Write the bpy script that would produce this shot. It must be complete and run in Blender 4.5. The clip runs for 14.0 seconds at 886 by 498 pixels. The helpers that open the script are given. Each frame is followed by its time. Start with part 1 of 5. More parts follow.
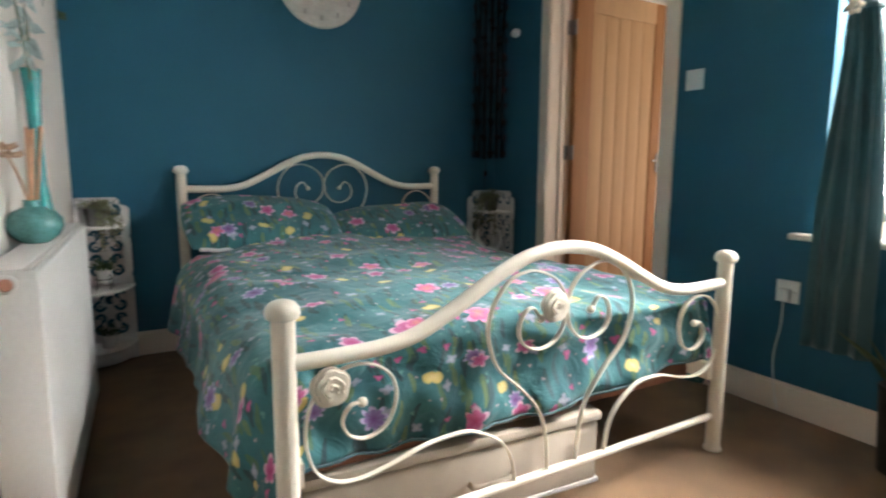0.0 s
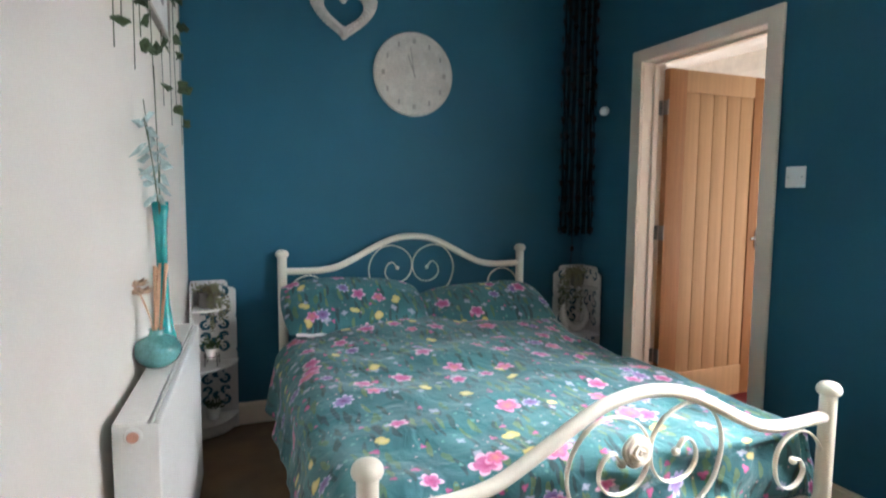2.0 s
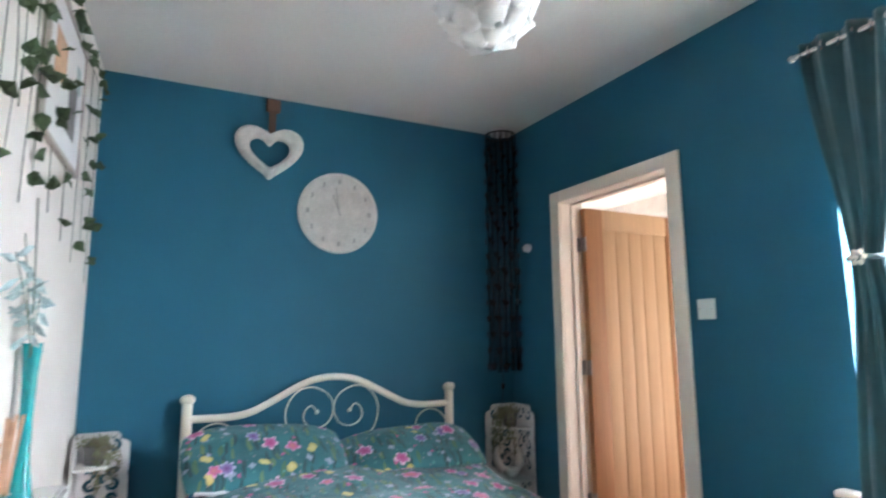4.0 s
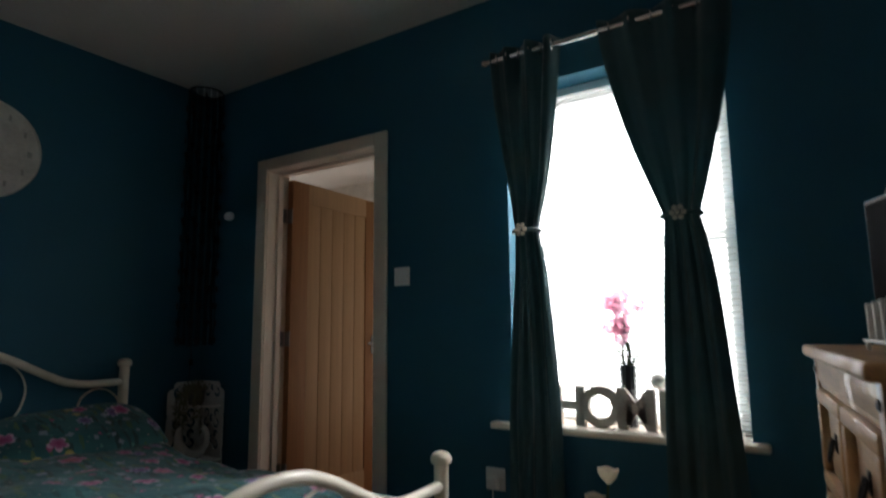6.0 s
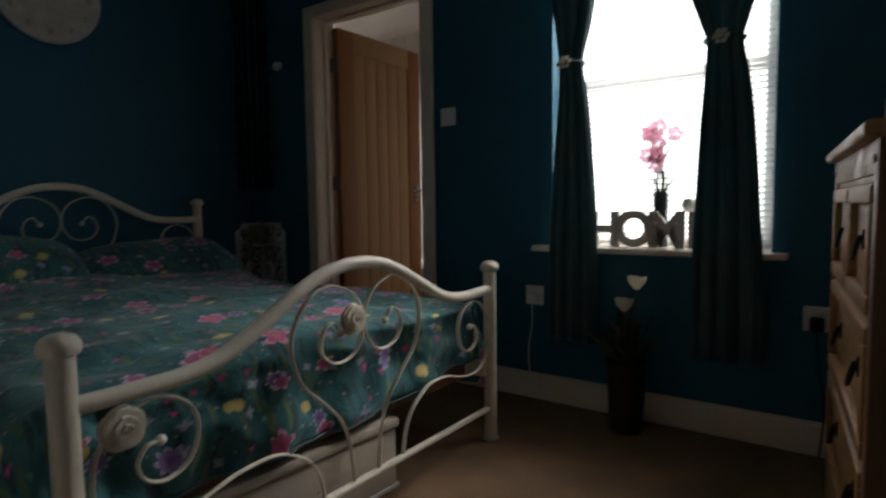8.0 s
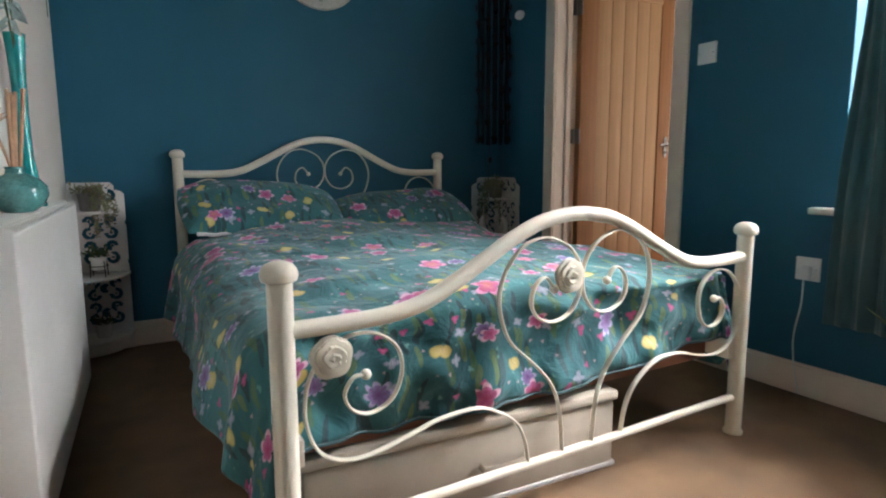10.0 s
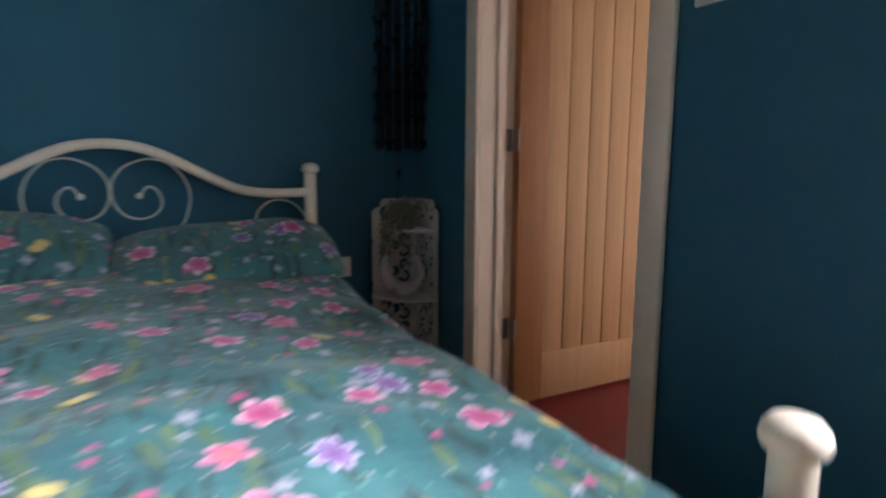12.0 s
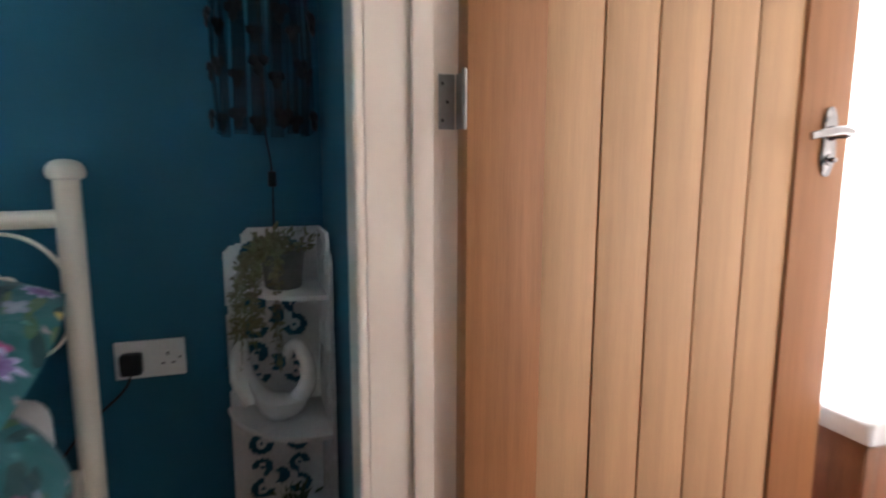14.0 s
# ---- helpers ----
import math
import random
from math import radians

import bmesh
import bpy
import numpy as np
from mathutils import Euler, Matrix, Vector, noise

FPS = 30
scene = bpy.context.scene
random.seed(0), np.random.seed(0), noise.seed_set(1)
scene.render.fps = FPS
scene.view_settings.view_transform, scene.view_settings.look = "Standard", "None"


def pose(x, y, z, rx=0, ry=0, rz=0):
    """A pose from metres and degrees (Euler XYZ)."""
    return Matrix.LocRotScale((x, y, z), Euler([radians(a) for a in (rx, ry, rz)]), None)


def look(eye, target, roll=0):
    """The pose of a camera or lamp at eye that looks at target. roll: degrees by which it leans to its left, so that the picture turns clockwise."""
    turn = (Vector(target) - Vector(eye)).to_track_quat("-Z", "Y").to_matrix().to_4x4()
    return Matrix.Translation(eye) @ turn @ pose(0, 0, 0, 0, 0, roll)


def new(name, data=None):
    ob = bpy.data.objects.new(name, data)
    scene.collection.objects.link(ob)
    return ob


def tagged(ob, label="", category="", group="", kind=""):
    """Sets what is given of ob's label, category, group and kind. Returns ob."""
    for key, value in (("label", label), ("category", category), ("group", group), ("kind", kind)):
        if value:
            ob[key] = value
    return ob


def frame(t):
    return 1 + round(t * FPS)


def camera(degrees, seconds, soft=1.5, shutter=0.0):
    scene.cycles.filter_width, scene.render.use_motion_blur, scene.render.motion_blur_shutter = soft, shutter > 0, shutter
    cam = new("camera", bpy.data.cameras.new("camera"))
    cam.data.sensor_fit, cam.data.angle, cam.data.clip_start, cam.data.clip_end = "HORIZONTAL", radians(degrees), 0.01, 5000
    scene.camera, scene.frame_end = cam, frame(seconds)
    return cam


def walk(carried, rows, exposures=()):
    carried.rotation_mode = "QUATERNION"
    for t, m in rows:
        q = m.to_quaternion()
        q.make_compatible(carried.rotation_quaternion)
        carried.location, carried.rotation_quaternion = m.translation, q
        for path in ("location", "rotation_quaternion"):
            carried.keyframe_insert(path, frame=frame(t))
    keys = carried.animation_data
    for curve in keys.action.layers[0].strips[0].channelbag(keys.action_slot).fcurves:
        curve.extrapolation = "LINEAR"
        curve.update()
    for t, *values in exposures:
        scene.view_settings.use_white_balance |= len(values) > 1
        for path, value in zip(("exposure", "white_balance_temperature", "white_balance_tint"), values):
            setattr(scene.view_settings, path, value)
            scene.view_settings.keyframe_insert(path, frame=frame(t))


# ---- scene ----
cam = camera(74.8, 14.0, soft=2.0, shutter=0.7)
PATH = [
    (0, (0.13, 0.185, 0.965), (1.12, 1.899, 0.684), 0.3),
    (0.5, (0.13, 0.186, 0.974), (0.958, 1.984, 0.688), 0.5),
    (1, (0.137, 0.192, 1.05), (0.89, 2.022, 0.759), 0.5),
    (1.5, (0.142, 0.184, 1.174), (0.87, 2.026, 0.897), 0.4),
    (2, (0.134, 0.162, 1.264), (0.857, 2.017, 1.08), 0.4),
    (4.5, (0.282, 0.201, 1.248), (1.321, 1.865, 1.636), 0.3),
    (5, (0.284, 0.262, 1.19), (1.667, 1.653, 1.581), -0.1),
    (5.5, (0.303, 0.249, 1.168), (1.854, 1.458, 1.532), -0.4),
    (6, (0.212, 0.248, 1.104), (1.872, 1.33, 1.376), -0.6),
    (6.5, (0.134, 0.208, 1.064), (1.817, 1.28, 1.199), -0.7),
    (7, (0.046, 0.184, 1.007), (1.727, 1.267, 1.019), -0.8),
    (7.5, (0.008, 0.208, 0.954), (1.675, 1.308, 0.864), -0.9),
    (8, (0.014, 0.197, 0.914), (1.62, 1.378, 0.76), -0.8),
    (8.5, (0.043, 0.209, 0.86), (1.468, 1.6, 0.677), -0.5),
    (9, (0.06, 0.169, 0.829), (1.241, 1.77, 0.616), -0.1),
    (11.5, (0.858, 0.751, 0.945), (1.781, 2.502, 0.655), -0.1),
    (12, (1.290, 1.016, 0.955), (2.203, 2.772, 0.671), 0.3),
    (12.5, (1.642, 1.287, 1.059), (2.5, 3.057, 0.697), -0.2),
    (13, (1.923, 1.544, 1.044), (2.726, 3.341, 0.693), -0.2),
    (13.5, (2.1, 1.773, 0.985), (2.786, 3.627, 0.685), -0.2),
    (14, (2.247, 2.016, 0.958), (2.879, 3.891, 0.666), 0.1),
]
EXPOSURES = [                                     # seconds, stops, kelvin, tint
    (0.0, 0.68, 6600, 12), (1.0, 0.8, 6500, 12), (2.0, 0.95, 6200, 13), (4.5, 1.65, 5850, 14), (5.0, 1.05, 6000, 13), (5.5, -0.35, 6200, 12), (6.0, -1.45, 6400, 11), (6.5, -2.1, 6450, 10),
    (7.5, -2.3, 6500, 10), (8.0, -2.15, 6500, 11), (8.5, -1.45, 6500, 11), (9.0, 0.12, 6400, 11), (11.5, 0.4, 6250, 20), (12.0, 0.25, 6350, 22), (12.5, 1.05, 6500, 18), (14.0, 1.3, 5750, 13),
]
walk(cam, [(t, look(eye, target, roll)) for t, eye, target, roll in PATH], EXPOSURES)

# ---------------------------------------------------------------- light
world = bpy.data.worlds.new("sky")
scene.world = world
world.use_nodes = True
wn = world.node_tree.nodes
sky = wn.new("ShaderNodeTexSky")
sky.sky_type = "NISHITA"
sky.sun_disc = False
sky.sun_elevation = radians(38)
sky.sun_rotation = radians(120)
world.node_tree.links.new(sky.outputs[0], wn["Background"].inputs[0])
wn["Background"].inputs[1].default_value = 0.10


def area_lamp(name, watts, sx, sy, m, tint=(1, 1, 1), spread=180):
    d = bpy.data.lights.new(name, "AREA")
    d.shape, d.size, d.size_y, d.energy, d.color = "RECTANGLE", sx, sy, watts, tint
    d.spread = radians(spread)
    ob = new(name, d)
    ob.matrix_world = m
    return ob


# daylight in the bedroom window's opening and in the bathroom window's opening
area_lamp("window_daylight", 205, 1.32, 1.8, look((2.91, 0.91, 1.45), (1.2, 0.92, 1.08)), (0.95, 0.985, 1.0))
area_lamp("high_sky_daylight", 2000, 1.8, 1.3, look((4.2, 0.15, 3.7), (2.42, 0.95, 1.55)), (1.0, 0.985, 0.97))
area_lamp("bathroom_daylight", 50, 0.66, 0.76, look((3.55, 4.33, 1.55), (4.0, 2.75, 0.6)), (1.0, 0.985, 0.97), 105)

# ---------------------------------------------------------------- materials


def material(name, colour, rough=0.6, metal=0.0, vary=0.12, scale=3.0, fine=90.0, bump=0.15, stretch=(1, 1, 1), coat=0.0, tint=None, sheen=0.0, thin=0.0, gloss=0.5):
    """A surface with variation at two scales: broad blotches and fine grain with relief."""
    m = bpy.data.materials.new(name)
    m.use_nodes = True
    nt = m.node_tree
    n, l = nt.nodes, nt.links
    b = n["Principled BSDF"]
    co = n.new("ShaderNodeTexCoord")
    mp = n.new("ShaderNodeMapping")
    mp.inputs["Scale"].default_value = stretch
    l.new(co.outputs["Object"], mp.inputs[0])
    broad = n.new("ShaderNodeTexNoise")
    broad.inputs["Scale"].default_value, broad.inputs["Detail"].default_value = scale, 3
    grain = n.new("ShaderNodeTexNoise")
    grain.inputs["Scale"].default_value, grain.inputs["Detail"].default_value = fine, 4
    l.new(mp.outputs[0], broad.inputs[0])
    l.new(mp.outputs[0], grain.inputs[0])
    mix = n.new("ShaderNodeMix")
    mix.data_type = "FLOAT"
    mix.inputs[0].default_value = 0.4
    l.new(broad.outputs[0], mix.inputs[2])
    l.new(grain.outputs[0], mix.inputs[3])
    ramp = n.new("ShaderNodeValToRGB")
    dark = tint or tuple(c * (1 - 2 * vary) for c in colour)
    ramp.color_ramp.elements[0].position, ramp.color_ramp.elements[1].position = 0.32, 0.68
    ramp.color_ramp.elements[0].color = (*dark, 1)
    ramp.color_ramp.elements[1].color = (*(min(1, c * (1 + vary * 0.6)) for c in colour), 1)
    l.new(mix.outputs[0], ramp.inputs[0])
    l.new(ramp.outputs[0], b.inputs["Base Color"])
    b.inputs["Roughness"].default_value, b.inputs["Metallic"].default_value = rough, metal
    b.inputs["Coat Weight"].default_value = coat
    b.inputs["Specular IOR Level"].default_value = gloss
    b.inputs["Sheen Weight"].default_value = sheen
    if bump:
        bp = n.new("ShaderNodeBump")
        bp.inputs["Strength"].default_value, bp.inputs["Distance"].default_value = bump, 0.003
        l.new(grain.outputs[0], bp.inputs["Height"])
        l.new(bp.outputs[0], b.inputs["Normal"])
    if thin:
        tr = n.new("ShaderNodeBsdfTranslucent")
        l.new(ramp.outputs[0], tr.inputs[0])
        mx = n.new("ShaderNodeMixShader")
        mx.inputs[0].default_value = thin
        l.new(b.outputs[0], mx.inputs[1])
        l.new(tr.outputs[0], mx.inputs[2])
        l.new(mx.outputs[0], n["Material Output"].inputs[0])
    return m


BLUE = material("petrol blue wall paint", (0.017, 0.122, 0.188), 0.6, vary=0.08, scale=1.3, fine=220, bump=0.10, gloss=0.3)
CREAM_WALL = material("warm white wall paint", (0.80, 0.75, 0.68), 0.7, vary=0.04, scale=1.5, fine=180, bump=0.12)
CEIL = material("white ceiling paint", (0.70, 0.67, 0.63), 0.8, vary=0.04, scale=1.2, fine=60, bump=0.2)
CARPET = material("brown carpet", (0.21, 0.120, 0.058), 0.95, vary=0.25, scale=5, fine=420, bump=0.9, sheen=0.1)
GLOSS = material("cream gloss woodwork", (0.86, 0.735, 0.62), 0.36, vary=0.015, scale=4, fine=60, bump=0.06)
OAK = material("oak veneer", (0.53, 0.318, 0.160), 0.50, vary=0.075, scale=3.0, fine=30, bump=0.06, stretch=(16, 16, 0.6), gloss=0.35)
OAK_EDGE = material("oak end stile", (0.37, 0.165, 0.062), 0.48, vary=0.13, scale=2.5, fine=26, bump=0.06, stretch=(20, 20, 0.6), gloss=0.35)
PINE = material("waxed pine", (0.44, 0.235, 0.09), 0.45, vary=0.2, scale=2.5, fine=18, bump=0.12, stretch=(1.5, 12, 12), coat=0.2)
# same pine, upright grain, with the unlit sides' shade mixed into its colour
PINE_SHADED = material("waxed pine side with shade in colour", (0.20, 0.085, 0.032), 0.45, vary=0.2, scale=2.5, fine=18, bump=0.12, stretch=(12, 12, 1.5), coat=0.1)
IRON = material("cream powder coated metal", (0.80, 0.74, 0.62), 0.30, vary=0.04, scale=6, fine=120, bump=0.04, coat=0.3)
HANDLE = material("dark polished chrome", (0.30, 0.28, 0.27), 0.14, 1.0, vary=0.06, scale=9, fine=80, bump=0.02)
STEEL = material("brushed hinge steel", (0.30, 0.285, 0.27), 0.42, 1.0, vary=0.1, scale=20, fine=90, bump=0.05)
CHROME = material("polished chrome", (0.75, 0.74, 0.72), 0.16, 1.0, vary=0.04, scale=9, fine=80, bump=0.02)
BLACK_IRON = material("black antique iron", (0.02, 0.018, 0.016), 0.5, 0.6, vary=0.2, scale=20, fine=90, bump=0.3)
WHITE_PLASTIC = material("white plastic", (0.80, 0.79, 0.76), 0.35, vary=0.03, scale=5, fine=120, bump=0.03)
BLACK_PLASTIC = material("black plastic", (0.012, 0.012, 0.014), 0.45, vary=0.1, scale=9, fine=160, bump=0.05, gloss=0.15)
UPVC = material("white window plastic", (0.82, 0.82, 0.81), 0.3, vary=0.03, scale=4, fine=90, bump=0.03)
ENAMEL = material("white radiator enamel", (0.82, 0.80, 0.76), 0.32, vary=0.04, scale=3, fine=80, bump=0.04)
CURTAIN = material("dark teal curtain cloth", (0.036, 0.110, 0.124), 0.55, vary=0.14, scale=4, fine=500, bump=0.3, sheen=0.3, thin=0.2)
SHEET = material("white cotton sheet", (0.75, 0.74, 0.72), 0.85, vary=0.05, scale=6, fine=300, bump=0.3)
CANVAS = material("beige canvas", (0.46, 0.40, 0.32), 0.9, vary=0.12, scale=7, fine=350, bump=0.5)
SLAT_WOOD = material("red-brown bed timber", (0.23, 0.085, 0.04), 0.55, vary=0.2, scale=4, fine=30, bump=0.2, stretch=(1, 14, 14))
CHALK = material("chalky white painted board", (0.74, 0.71, 0.68), 0.7, vary=0.10, scale=8, fine=120, bump=0.2)
CERAMIC = material("white glazed ceramic", (0.74, 0.72, 0.68), 0.25, vary=0.05, scale=7, fine=60, bump=0.05, coat=0.4)
GREY_POT = material("grey stoneware", (0.22, 0.21, 0.20), 0.7, vary=0.15, scale=12, fine=140, bump=0.3)
LEAF = material("green leaves", (0.10, 0.16, 0.06), 0.55, vary=0.3, scale=14, fine=90, bump=0.2, thin=0.35)
PALE_LEAF = material("dusty green and russet leaves", (0.25, 0.29, 0.16), 0.6, vary=0.25, scale=25, fine=120, bump=0.2, tint=(0.17, 0.115, 0.075))
IVY = material("ivy leaves", (0.07, 0.11, 0.045), 0.5, vary=0.35, scale=10, fine=90, bump=0.2, thin=0.25)
WICKER = material("white painted willow", (0.66, 0.63, 0.58), 0.7, vary=0.14, scale=20, fine=150, bump=0.5)
RIBBON = material("brown ribbon", (0.11, 0.055, 0.032), 0.7, vary=0.15, scale=20, fine=200, bump=0.2)
CLOCK_FACE = material("distressed cream clock face", (0.62, 0.60, 0.55), 0.6, vary=0.12, scale=14, fine=80, bump=0.1)
CLOCK_MARK = material("grey clock marks", (0.38, 0.37, 0.34), 0.6, vary=0.1, scale=30, fine=120, bump=0)
NAVY = material("black beads", (0.006, 0.007, 0.010), 0.6, vary=0.2, scale=10, fine=250, bump=0.1, gloss=0.15)
ORGANZA = material("sheer black organza", (0.020, 0.032, 0.052), 0.7, vary=0.2, scale=10, fine=250, bump=0.2)
TEAL_GLASS = material("teal glazed pottery", (0.01, 0.33, 0.33), 0.16, vary=0.16, scale=5, fine=40, bump=0.04, coat=0.6)
CRACKLE = material("turquoise crackle glaze", (0.10, 0.29, 0.28), 0.18, vary=0.3, scale=22, fine=140, bump=0.15, coat=0.6, tint=(0.035, 0.13, 0.12))
REED = material("natural reed", (0.60, 0.37, 0.22), 0.7, vary=0.15, scale=20, fine=90, bump=0.2)
COPPER = material("copper plug", (0.62, 0.32, 0.24), 0.3, 0.7, vary=0.08, scale=20, fine=60, bump=0.05)
PINK = material("pink orchid petals", (0.88, 0.54, 0.65), 0.6, vary=0.10, scale=20, fine=120, bump=0.1, thin=0.5)
LILY = material("cream lily petals", (0.78, 0.74, 0.64), 0.55, vary=0.08, scale=16, fine=100, bump=0.1, thin=0.35)
DARK_VASE = material("black tall vase", (0.018, 0.02, 0.024), 0.3, vary=0.2, scale=10, fine=90, bump=0.1, coat=0.3)
TERRA = material("dark brown pot", (0.030, 0.020, 0.016), 0.6, vary=0.2, scale=12, fine=100, bump=0.3)
GREY_WOOD = material("grey-brown letter wood", (0.50, 0.44, 0.38), 0.6, vary=0.15, scale=12, fine=80, bump=0.2)
RED_VINYL = material("red floor vinyl", (0.165, 0.006, 0.014), 0.32, vary=0.12, scale=6, fine=90, bump=0.08)
TILE = material("cream wall tile", (0.86, 0.82, 0.76), 0.2, vary=0.06, scale=5, fine=60, bump=0.03, coat=0.3)
GROUT = material("pale grout", (0.74, 0.70, 0.64), 0.8, vary=0.1, scale=12, fine=120, bump=0.2)
VANITY = material("brown vanity board", (0.26, 0.11, 0.045), 0.4, vary=0.2, scale=3, fine=20, bump=0.1, stretch=(10, 10, 1))
PAVING = material("grey outside paving", (0.32, 0.31, 0.29), 0.85, vary=0.15, scale=2, fine=60, bump=0.4)
FLORAL_FACE = material("tan dried flower", (0.62, 0.42, 0.28), 0.8, vary=0.2, scale=30, fine=120, bump=0.3)
SILVER_LEAF = material("silvery blue silk leaves", (0.46, 0.58, 0.56), 0.6, vary=0.25, scale=18, fine=90, bump=0.2)
FEATHER = material("white paper petals", (0.80, 0.79, 0.76), 0.75, vary=0.05, scale=12, fine=120, bump=0.2)


def glass_material():
    m = bpy.data.materials.new("clear window glass")
    m.use_nodes = True
    b = m.node_tree.nodes["Principled BSDF"]
    b.inputs["Transmission Weight"].default_value = 1
    b.inputs["Roughness"].default_value = 0.01
    b.inputs["IOR"].default_value = 1.45
    return m


def screen_material():
    m = material("dark screen glass", (0.006, 0.006, 0.007), 0.5, vary=0.05, scale=4, fine=60, bump=0, gloss=0.004)
    return m


def slat_material():
    m = bpy.data.materials.new("white blind slat")
    m.use_nodes = True
    n, l = m.node_tree.nodes, m.node_tree.links
    b = n["Principled BSDF"]
    b.inputs["Base Color"].default_value = (0.85, 0.85, 0.83, 1)
    b.inputs["Roughness"].default_value = 0.4
    tr = n.new("ShaderNodeBsdfTranslucent")
    tr.inputs[0].default_value = (0.85, 0.85, 0.82, 1)
    mx = n.new("ShaderNodeMixShader")
    mx.inputs[0].default_value = 0.45
    l.new(b.outputs[0], mx.inputs[1])
    l.new(tr.outputs[0], mx.inputs[2])
    l.new(mx.outputs[0], n["Material Output"].inputs[0])
    return m



def sheer(m, amount):
    """Lets part of the light straight through a woven sheer."""
    n, l = m.node_tree.nodes, m.node_tree.links
    out = n["Material Output"].inputs[0]
    mx, tr = n.new("ShaderNodeMixShader"), n.new("ShaderNodeBsdfTransparent")
    mx.inputs[0].default_value = amount
    l.new(n["Principled BSDF"].outputs[0], mx.inputs[1])
    l.new(tr.outputs[0], mx.inputs[2])
    l.new(mx.outputs[0], out)


sheer(ORGANZA, 0.76)
GLASS, SCREEN, SLAT = glass_material(), screen_material(), slat_material()


def floral_material():
    """Teal cotton printed with pink, yellow and lilac blooms, leaf sprays and specks, laid out in the cloth's own metres."""
    m = bpy.data.materials.new("teal floral cotton")
    m.use_nodes = True
    n, l = m.node_tree.nodes, m.node_tree.links
    b = n["Principled BSDF"]
    b.inputs["Roughness"].default_value = 0.72
    b.inputs["Sheen Weight"].default_value = 0.15
    uv = n.new("ShaderNodeUVMap")

    def math(op, a, c=None, clamp=False):
        x = n.new("ShaderNodeMath")
        x.operation, x.use_clamp = op, clamp
        for i, v in enumerate((a, c)):
            if v is None:
                continue
            if isinstance(v, (int, float)):
                x.inputs[i].default_value = v
            else:
                l.new(v, x.inputs[i])
        return x.outputs[0]

    def mixc(f, a, c):
        x = n.new("ShaderNodeMix")
        x.data_type = "RGBA"
        l.new(f, x.inputs[0])
        for s, v in ((6, a), (7, c)):
            if isinstance(v, tuple):
                x.inputs[s].default_value = (*v, 1)
            else:
                l.new(v, x.inputs[s])
        return x.outputs[2]

    def wobble(amount, size):
        nz = n.new("ShaderNodeTexNoise")
        nz.inputs["Scale"].default_value = size
        l.new(uv.outputs[0], nz.inputs[0])
        v = n.new("ShaderNodeVectorMath")
        v.operation = "MULTIPLY_ADD"
        l.new(nz.outputs["Color"], v.inputs[0])
        v.inputs[1].default_value = (amount, amount, 0)
        l.new(uv.outputs[0], v.inputs[2])
        return v.outputs[0]

    def cells(scale, offset, stretch=(1, 1, 1), turn=0.0, source=None):
        mp = n.new("ShaderNodeMapping")
        mp.inputs["Location"].default_value = (*offset, 0)
        mp.inputs["Rotation"].default_value = (0, 0, turn)
        mp.inputs["Scale"].default_value = tuple(s * scale for s in stretch)
        l.new(source or uv.outputs[0], mp.inputs[0])
        v = n.new("ShaderNodeTexVoronoi")
        v.voronoi_dimensions = "2D"
        v.inputs["Scale"].default_value = 1.0
        v.inputs["Randomness"].default_value = 0.75
        l.new(mp.outputs[0], v.inputs["Vector"])
        d = n.new("ShaderNodeVectorMath")
        d.operation = "SUBTRACT"
        l.new(mp.outputs[0], d.inputs[0])
        l.new(v.outputs["Position"], d.inputs[1])
        s = n.new("ShaderNodeSeparateXYZ")
        l.new(d.outputs[0], s.inputs[0])
        c = n.new("ShaderNodeSeparateColor")
        l.new(v.outputs["Color"], c.inputs[0])
        return v.outputs["Distance"], s.outputs[0], s.outputs[1], c.outputs

    def bloom(scale, offset, radius, petals, colour, heart, keep, base, edge=None):
        d, x, y, c = cells(scale, offset, source=soft)
        ang = math("ADD", math("MULTIPLY", math("ARCTAN2", y, x), petals / 2), math("MULTIPLY", c[1], 6.28))
        lobe = math("ABSOLUTE", math("COSINE", ang))
        r = math("MULTIPLY", math("ADD", math("MULTIPLY", lobe, 0.45), 0.6), math("MULTIPLY", math("ADD", math("MULTIPLY", c[2], 0.5), 0.72), radius * scale))
        inside = math("MULTIPLY", math("SUBTRACT", r, d), 70 / scale * 3, clamp=True)
        inside = math("MULTIPLY", inside, math("LESS_THAN", c[0], keep))
        depth = math("DIVIDE", d, r, clamp=True)
        tone = mixc(depth, heart, colour)
        if edge:
            tone = mixc(math("GREATER_THAN", math("MULTIPLY", depth, math("ADD", math("MULTIPLY", lobe, 0.3), 0.75)), 0.72), tone, edge)
        return mixc(inside, base, tone)

    soft = wobble(0.03, 14)
    streak = wobble(0.10, 6)
    broad = n.new("ShaderNodeTexNoise")
    broad.inputs["Scale"].default_value, broad.inputs["Detail"].default_value = 5.0, 3
    l.new(uv.outputs[0], broad.inputs[0])
    col = mixc(math("MULTIPLY", math("SUBTRACT", broad.outputs[0], 0.35), 3.0, clamp=True), (0.015, 0.105, 0.122), (0.032, 0.172, 0.182))
